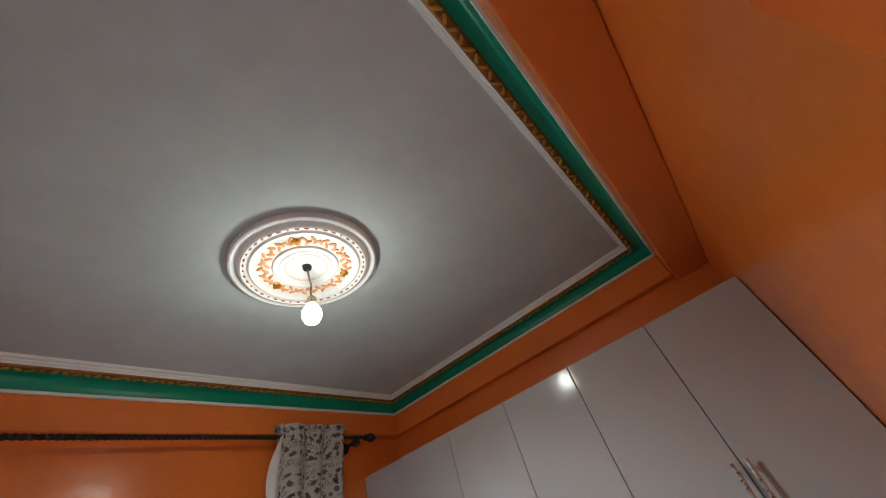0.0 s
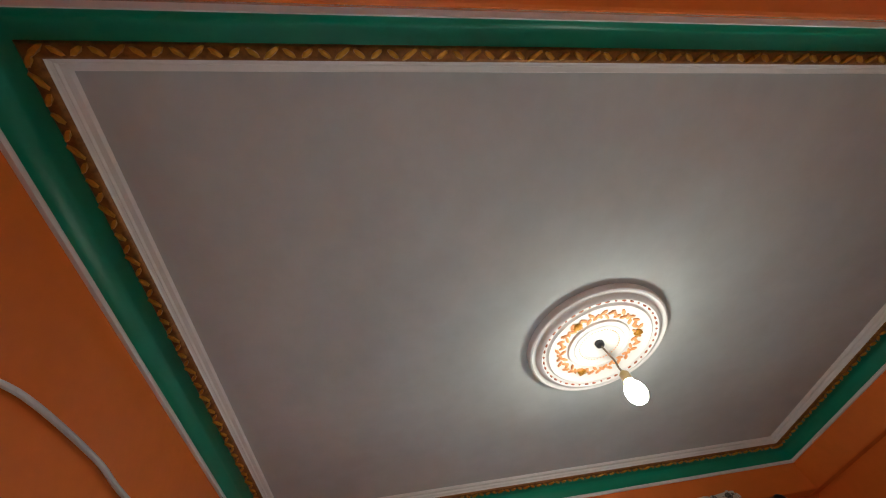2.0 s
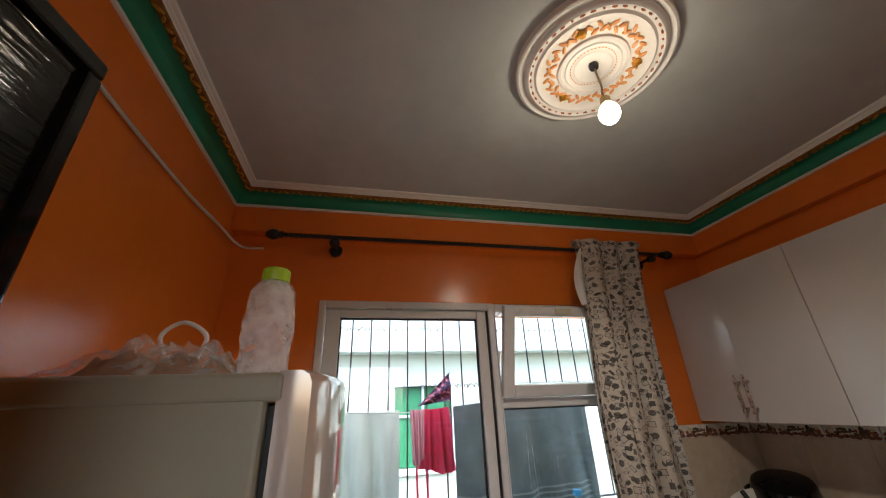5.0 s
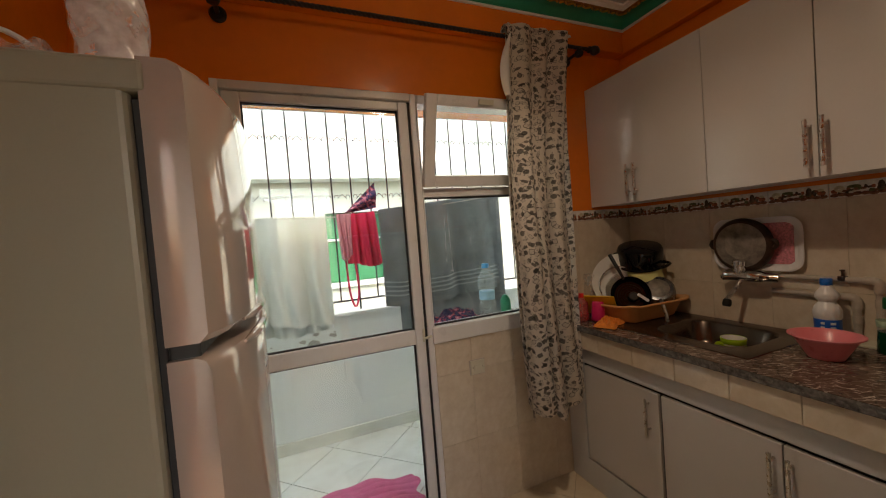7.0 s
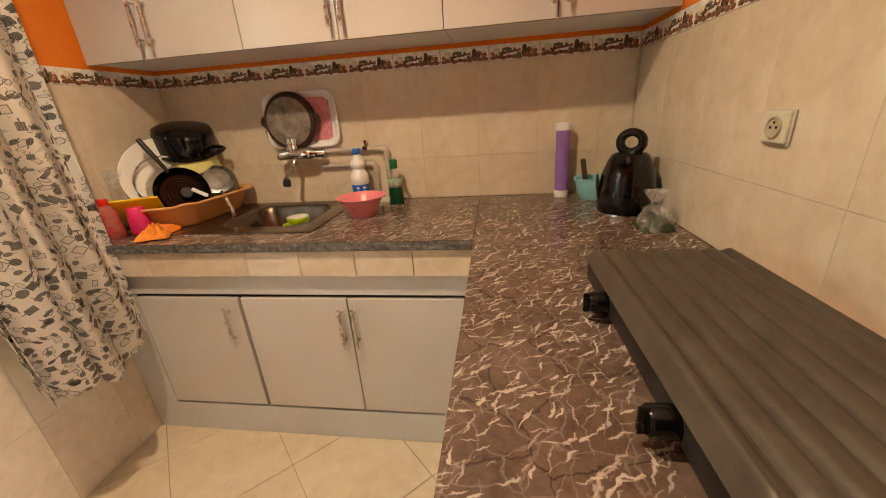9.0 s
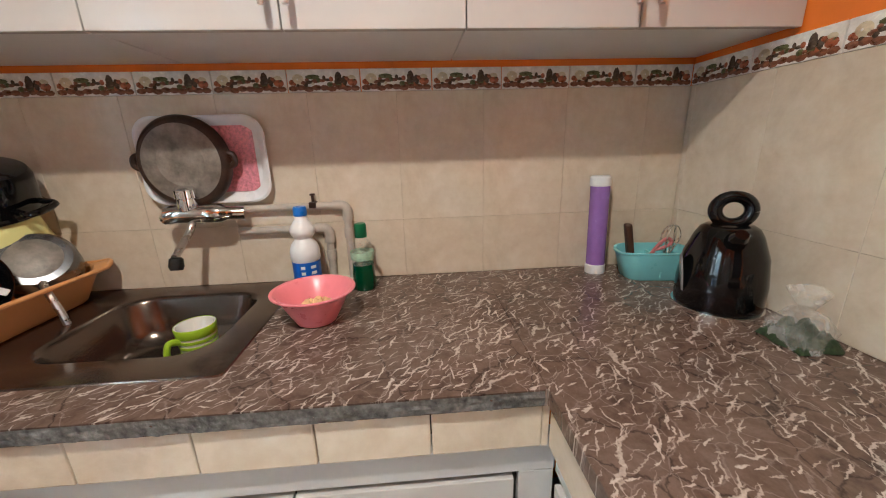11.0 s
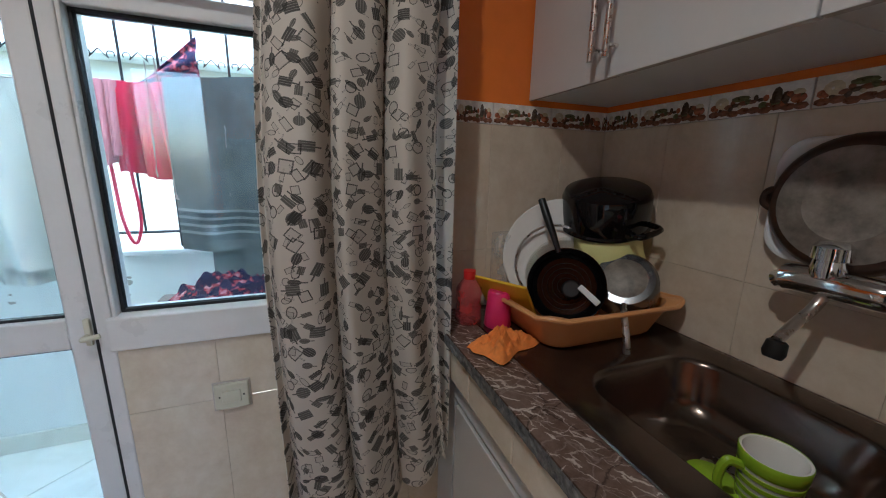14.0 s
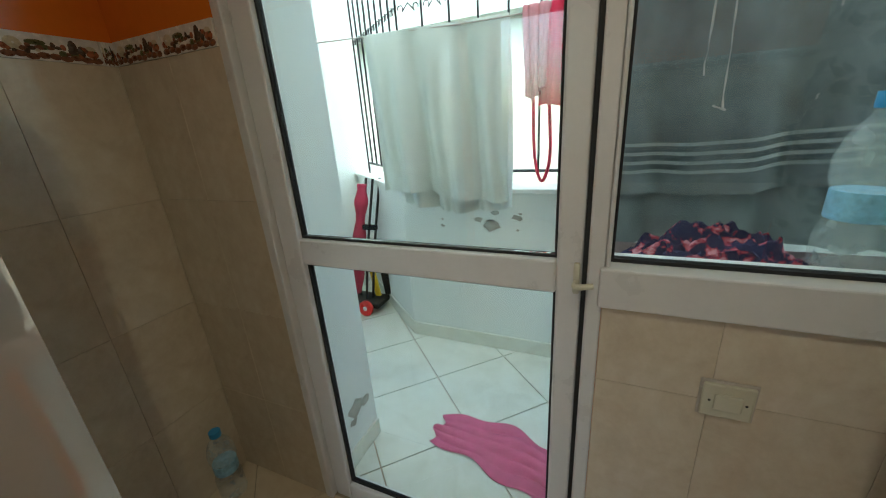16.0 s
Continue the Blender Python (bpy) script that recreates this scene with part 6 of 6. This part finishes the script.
def ruffled(u, v):
    """A dropped towel with long ridges, narrower at one end."""
    w = 0.075 + 0.05 * math.sin(min(1, u * 1.3) * math.pi * 0.6)
    y = (v - 0.5) * 2 * w * (1 + 0.12 * math.sin(u * 14)) + 0.03 * math.sin(u * 4)
    ridge = abs(math.sin(v * 15 + 1.2 * math.sin(u * 5))) * abs(math.sin(v * math.pi)) ** 0.5
    return ((u - 0.5) * 0.56 + 0.02 * math.sin(v * 11), y, 0.004 + 0.018 * ridge * (0.6 + 0.4 * math.sin(u * 9 + v * 4)))


mat_ = tagged(part("floor_cloth", sheet(60, 60, ruffled, 0.003), PINKCLOTH, smooth=True), "crumpled pink cloth lying on the balcony floor", "cloth")
mat_.matrix_world = pose(0.19, 2.32, -0.017, 0, 0, -8)
buggy = thing("folded_pushchair", "folded red and black pushchair leaning in the balcony corner", "pushchair", (-1.02, 3.25, -0.019))
REDCLOTH = plain("dull_red_cloth", (0.42, 0.03, 0.07), 0.85, vary=0.25, scale=25, bumps=0.3)
put("folded_seat", tube(curve_points([(-1.09, 3.2, 0.12), (-1.04, 3.21, 0.4), (-0.985, 3.23, 0.7), (-0.955, 3.25, 0.9)], 6), [0.03 + 0.018 * math.sin(k * 0.55) ** 2 for k in range(19)], 10), REDCLOTH, buggy, "rolled red cloth seat", True)
for dx, dy in ((0.05, 0.03), (0.085, 0.06), (-0.03, 0.07)):
    put("frame_tube", tube(curve_points([(-1.09 + dx, 3.2 + dy, 0.05), (-1.03 + dx, 3.22 + dy, 0.45), (-0.95 + dx, 3.27 + dy, 0.93)], 5), 0.009, 8), BLACKMAT, buggy, smooth=True)
put("clip", box((-0.97, 3.2, 0.6), (-0.86, 3.235, 0.635), 0.008), BLACK, buggy, "black plastic clip")
put("foot_plate", box((-1.16, 3.16, 0.02), (-0.9, 3.34, 0.06), 0.012), BLACKMAT, buggy)
put("side_panel", box((-0.022, -0.012, 0.05), (0.022, 0.012, 0.36), 0.008, None, Matrix.Translation((-0.97, 3.3, 0.0)) @ Matrix.Rotation(radians(-8), 4, "Y")), YELLOW, buggy, "orange-yellow panel")
put("rear_panel", box((-0.035, -0.014, 0.04), (0.035, 0.014, 0.38), 0.01, None, Matrix.Translation((-0.9, 3.34, 0.0)) @ Matrix.Rotation(radians(-6), 4, "Y")), BLACKMAT, buggy)
for x, y in ((-1.1, 3.13), (-0.98, 3.13)):
    wheel = put("wheel", lathe([(0.02, -0.014), (0.05, -0.014), (0.056, -0.008), (0.056, 0.008), (0.05, 0.014), (0.02, 0.014)], 24, None, Matrix.Translation((x, y, 0.037)) @ Matrix.Rotation(radians(80), 4, "X")), REDDUST, buggy, "red plastic wheel", True)
    put("hub", lathe([(0.0, 0.017), (0.014, 0.016), (0.02, 0.012)], 16, None, Matrix.Translation((x, y, 0.037)) @ Matrix.Rotation(radians(80), 4, "X")), WHITEPLASTIC, wheel, smooth=True)
basin = thing("wash_basin", "blue plastic basin hanging on the side wall", "basin", (-1.2, 3.0, 0.75))
put("basin_shell", lathe([(0.1, 0.0), (0.14, 0.06), (0.15, 0.06), (0.15, 0.066), (0.135, 0.062), (0.095, 0.006), (0.0, 0.006)], 28, m=pose(-1.15, 3.0, 0.76)), BLUEPLASTIC, basin, smooth=True)
put("bracket", box((-1.3, 2.97, 0.745), (-1.1, 3.03, 0.76), 0.003), PEEL, basin)
reveal = bpy.data.objects["reveal"]
rv = random.Random(3)
for cy, cz, w in ((2.15, 0.215, 0.05), (2.205, 0.2, 0.03), (2.12, 0.165, 0.022)):
    pb = bmesh.new()
    ring = [(cy + w * rv.uniform(0.7, 1.2) * math.cos(a), cz + 0.75 * w * rv.uniform(0.6, 1.2) * math.sin(a)) for a in [j * 0.524 for j in range(12)]]
    lo_, hi_ = [pb.verts.new((-0.3335, y, z)) for y, z in ring], [pb.verts.new((-0.3318, cy + (y - cy) * 0.94, cz + (z - cz) * 0.94)) for y, z in ring]
    pb.faces.new(hi_)
    for k in range(12):
        pb.faces.new((lo_[k], lo_[(k + 1) % 12], hi_[(k + 1) % 12], hi_[k]))
    put("peeled_patch", pb, PEEL, reveal)
put("skirting_tile", box((-0.334, 2.022, -0.019), (-0.324, YO + 0.012, 0.06), 0.002), BALCTILE, reveal)
peels = random.Random(7)
for k in range(9):
    cx, cz, w = (-0.1 + peels.uniform(-0.25, 0.3), 0.72 + peels.uniform(-0.05, 0.08), peels.uniform(0.008, 0.03)) if k else (-0.02, 0.73, 0.055)
    pb = bmesh.new()
    ring = [pb.verts.new((cx + w * peels.uniform(0.6, 1.2) * math.cos(a), 3.0275, cz + 0.6 * w * peels.uniform(0.6, 1.2) * math.sin(a))) for a in [j * 0.57 for j in range(11)]]
    pb.faces.new(ring)
    put("peeled_patch", pb, PEEL, parapet)

# ---- tiles: walls, border, floors ----
TH = 0.007


def box_mesh(name, w, d, h, bevel, material):
    return mesh_of(name, box((-w / 2, -d / 2, -h / 2), (w / 2, d / 2, h / 2), bevel, segments=1), material)


cache = {}


def piece(name, w, d, h, material, at, parent, rz=0.0, bevel=0.0008):
    key = (name, round(w, 4), round(d, 4), round(h, 4), material.name)
    if key not in cache:
        cache[key] = box_mesh(name, w, d, h, bevel, material)
    o = new(name, cache[key])
    o.parent = parent
    o.matrix_parent_inverse = parent.matrix_world.inverted()
    o.matrix_basis = pose(*at, 0, 0, rz)
    return o


ROWS = ((0.004, 0.375), (0.375, 0.735), (0.735, 1.09), (1.09, BT))
J = 0.0007


def tile_run(parent, axis, face, sign, a0, a1, phase, rows, step=0.25, skip=lambda a, b, z0, z1: (a, b, z0, z1)):
    """Tiles on one wall; face: the wall's plane, sign: the side on which they lie."""
    k = math.floor((a0 - phase) / step)
    while phase + k * step < a1:
        u0, u1 = max(a0, phase + k * step), min(a1, phase + (k + 1) * step)
        for z0, z1 in rows:
            q = skip(u0, u1, z0, z1)
            if q is None or q[1] - q[0] < 0.012 or q[3] - q[2] < 0.012:
                continue
            b0, b1, y0, y1 = q
            w, h, c = b1 - b0 - J, y1 - y0 - J, (b0 + b1) / 2
            d = face + sign * (TH / 2 - 0.001)
            at = (d, c, (y0 + y1) / 2) if axis == 0 else (c, d, (y0 + y1) / 2)
            piece("tile", *((TH, w) if axis == 0 else (w, TH)), h, WALLTILE, at, parent)
        k += 1


for lo, hi in (((XR - 0.0035, YB + 0.0035, 0.9), (XR, YW - 0.0035, BT)), ((0.36, YB, 0.9), (XR - 0.0035, YB + 0.0035, BT)), ((XL + 0.0035, YW - 0.0035, 0), (-0.347, YW, BT)),
               ((0.5135, YW - 0.0035, 0), (1.345, YW, 0.904)), ((1.3415, YW - 0.0035, 0.905), (XR - 0.0035, YW, BT)), ((XL, 0.3, 0), (XL + 0.0035, YW - 0.0035, BT))):
    setting("tile_bed", box(lo, hi), WALLGROUT, "beige grout bed behind the wall tiles")
tile_run(wall_sink, 0, XR, -1, YB + TH, YW - TH, 0.70, [(CZ + 0.001, 1.09), (1.09, BT)])
tile_run(wall_back, 1, YB, 1, 0.36, XR - TH, 0.36, [(CZ + 0.001, 1.09), (1.09, BT)])
tile_run(wall_window, 1, YW, -1, XL + TH, -0.347, -0.54, ROWS)


def below_window(a, b, z0, z1):
    if a < 1.344:
        z1 = min(z1, 0.903)
    return (a, b, z0, z1) if z1 > z0 else None


tile_run(wall_window, 1, YW, -1, 0.5135, 1.344, 0.46, ROWS, skip=below_window)
tile_run(wall_window, 1, YW, -1, 1.342, XR - TH, 1.21, [(0.986, 1.09), ROWS[3]])
tile_run(wall_window, 1, YW, -1, 1.346, XR - TH, 1.21, [(0.905, 0.9855)])
tile_run(wall_left, 0, XL, 1, 0.30, YW - TH, 1.685, ROWS)


def border_tile():
    """A narrow tile with a raised still life of vegetables and jars; runs along x, faces -y."""
    own = bmesh.new()
    L, H = 0.197, 0.073
    box((-L / 2, -0.008, -H / 2), (L / 2, 0.0, H / 2), 0.001, own, segments=1)
    for f in own.faces:
        f.material_index = 0

    def blob(cx, cz, rx, rz, mi, sides=10, out=0.0035):
        c = own.verts.new((cx, -0.008 - out, cz))
        ring = [own.verts.new((cx + rx * math.cos(2 * math.pi * i / sides), -0.0081, cz + rz * math.sin(2 * math.pi * i / sides))) for i in range(sides)]
        for i in range(sides):
            own.faces.new((c, ring[i], ring[(i + 1) % sides])).material_index = mi
    rb_ = random.Random(11)
    for k in range(9):
        blob(-0.084 + k * 0.021, -0.024 + 0.003 * math.sin(k * 2.3), 0.0135, 0.0095, 1, 7)
    for k in range(24):
        cx = -0.086 + 0.172 * ((k * 0.618) % 1)
        blob(cx, rb_.uniform(-0.016, 0.008), rb_.uniform(0.005, 0.012), rb_.uniform(0.005, 0.01), rb_.choice((1, 3, 3, 4, 5, 2)), 7, 0.002 + 0.002 * rb_.random())
    blob(-0.07, 0.004, 0.016, 0.018, 2, 12, 0.005)
    blob(-0.07, 0.004, 0.011, 0.013, 0, 10, 0.0055)
    blob(-0.03, 0.012, 0.02, 0.008, 3, 9, 0.005)
    blob(0.04, 0.004, 0.010, 0.025, 5, 9, 0.005)
    blob(0.056, -0.002, 0.008, 0.017, 5, 9, 0.005)
    blob(0.078, -0.006, 0.014, 0.013, 4, 9, 0.005)
    me = bpy.data.meshes.new("border_tile")
    bmesh.ops.recalc_face_normals(own, faces=own.faces)
    own.to_mesh(me)
    own.free()
    for m in (plain("border_white", (0.8, 0.77, 0.72), 0.25, vary=0.2, scale=40), plain("border_brown", (0.2, 0.075, 0.035), 0.3, vary=0.5, scale=90), plain("border_onion", (0.62, 0.54, 0.38), 0.3, vary=0.2, scale=90), plain("border_green", (0.11, 0.115, 0.04), 0.3, vary=0.6, scale=110), plain("border_red", (0.34, 0.1, 0.04), 0.3, vary=0.5, scale=90), plain("border_jar", (0.1, 0.07, 0.05), 0.25, vary=0.5, scale=90)):
        me.materials.append(m)
    return me


BORDER = border_tile()


def border_run(parent, axis, face, sign, a0, a1, phase):
    k = math.floor((a0 - phase) / 0.2)
    while phase + k * 0.2 < a1 - 0.005:
        u0, u1 = max(a0, phase + k * 0.2), min(a1, phase + (k + 1) * 0.2)
        if u1 - u0 > 0.02:
            o = new("border_tile", BORDER)
            o.parent = parent
            c, s = (u0 + u1) / 2, (u1 - u0) / 0.2
            turn = {(1, -1): 0, (1, 1): 180, (0, -1): -90, (0, 1): 90}[(axis, sign)]
            o.matrix_basis = pose(*((face, c) if axis == 0 else (c, face)), BT + 0.0295, 0, 0, turn) @ Matrix.Diagonal((s, 1, 0.8, 1))
        k += 1


border_run(wall_sink, 0, XR, -1, YB + 0.009, YW - 0.009, -0.002)
border_run(wall_back, 1, YB, 1, 0.36, XR - 0.002, 0.08)
border_run(wall_window, 1, YW, -1, XL + 0.009, -0.347, -0.75)
border_run(wall_window, 1, YW, -1, 1.342, XR - 0.002, 1.061)
border_run(wall_left, 0, XL, 1, 0.3, YW - 0.002, 0.1)


def diagonal_floor(parent, x0, x1, y0, y1, z, size, phase, material, turn=45, J=0.0015):
    """Square tiles laid on the diagonal, cut at the edges."""
    r = Matrix.Rotation(radians(turn), 4, "Z")
    inv = r.inverted()
    cs = [inv @ Vector((x, y, 0)) for x in (x0, x1) for y in (y0, y1)]
    lo = [min(c[i] for c in cs) for i in (0, 1)]
    hi = [max(c[i] for c in cs) for i in (0, 1)]
    for i in range(math.floor((lo[0] - phase[0]) / size), math.ceil((hi[0] - phase[0]) / size)):
        for j in range(math.floor((lo[1] - phase[1]) / size), math.ceil((hi[1] - phase[1]) / size)):
            poly = [r @ Vector((phase[0] + (i + a) * size + (J if a == 0 else -J), phase[1] + (j + b) * size + (J if b == 0 else -J), 0)) for a, b in ((0, 0), (1, 0), (1, 1), (0, 1))]
            poly = [(p.x, p.y) for p in poly]
            for ax, lim, keep in ((0, x0, 1), (0, x1, -1), (1, y0, 1), (1, y1, -1)):
                out = []
                for k in range(len(poly)):
                    p, q = poly[k], poly[(k + 1) % len(poly)]
                    ip, iq = (p[ax] - lim) * keep >= 0, (q[ax] - lim) * keep >= 0
                    if ip:
                        out.append(p)
                    if ip != iq:
                        t = (lim - p[ax]) / (q[ax] - p[ax])
                        out.append((p[0] + (q[0] - p[0]) * t, p[1] + (q[1] - p[1]) * t))
                poly = out
                if len(poly) < 3:
                    break
            if len(poly) < 3:
                continue
            area = 0.5 * abs(sum(poly[k][0] * poly[(k + 1) % len(poly)][1] - poly[(k + 1) % len(poly)][0] * poly[k][1] for k in range(len(poly))))
            if area < 1e-4:
                continue
            fb = bmesh.new()
            top_ = [fb.verts.new((x, y, z)) for x, y in poly]
            low = [fb.verts.new((x, y, z - 0.01)) for x, y in poly]
            fb.faces.new(top_)
            for k in range(len(poly)):
                fb.faces.new((top_[k], top_[(k + 1) % len(poly)], low[(k + 1) % len(poly)], low[k]))
            part("tile", fb, material, parent)


diagonal_floor(floor, XL, XR, YB - 0.6, 1.94, 0.0, 0.4, (0.07, 0.02), FLOORTILE)
bal = bpy.data.objects["balcony_floor"]
diagonal_floor(bal, -0.33, 0.503, 2.022, YO + 0.0125, -0.019, 0.4, (0.13, 0.05), BALCTILE, J=0.003)
diagonal_floor(bal, -1.3, 1.6, YO + 0.013, 3.9, -0.019, 0.4, (0.13, 0.05), BALCTILE, J=0.003)
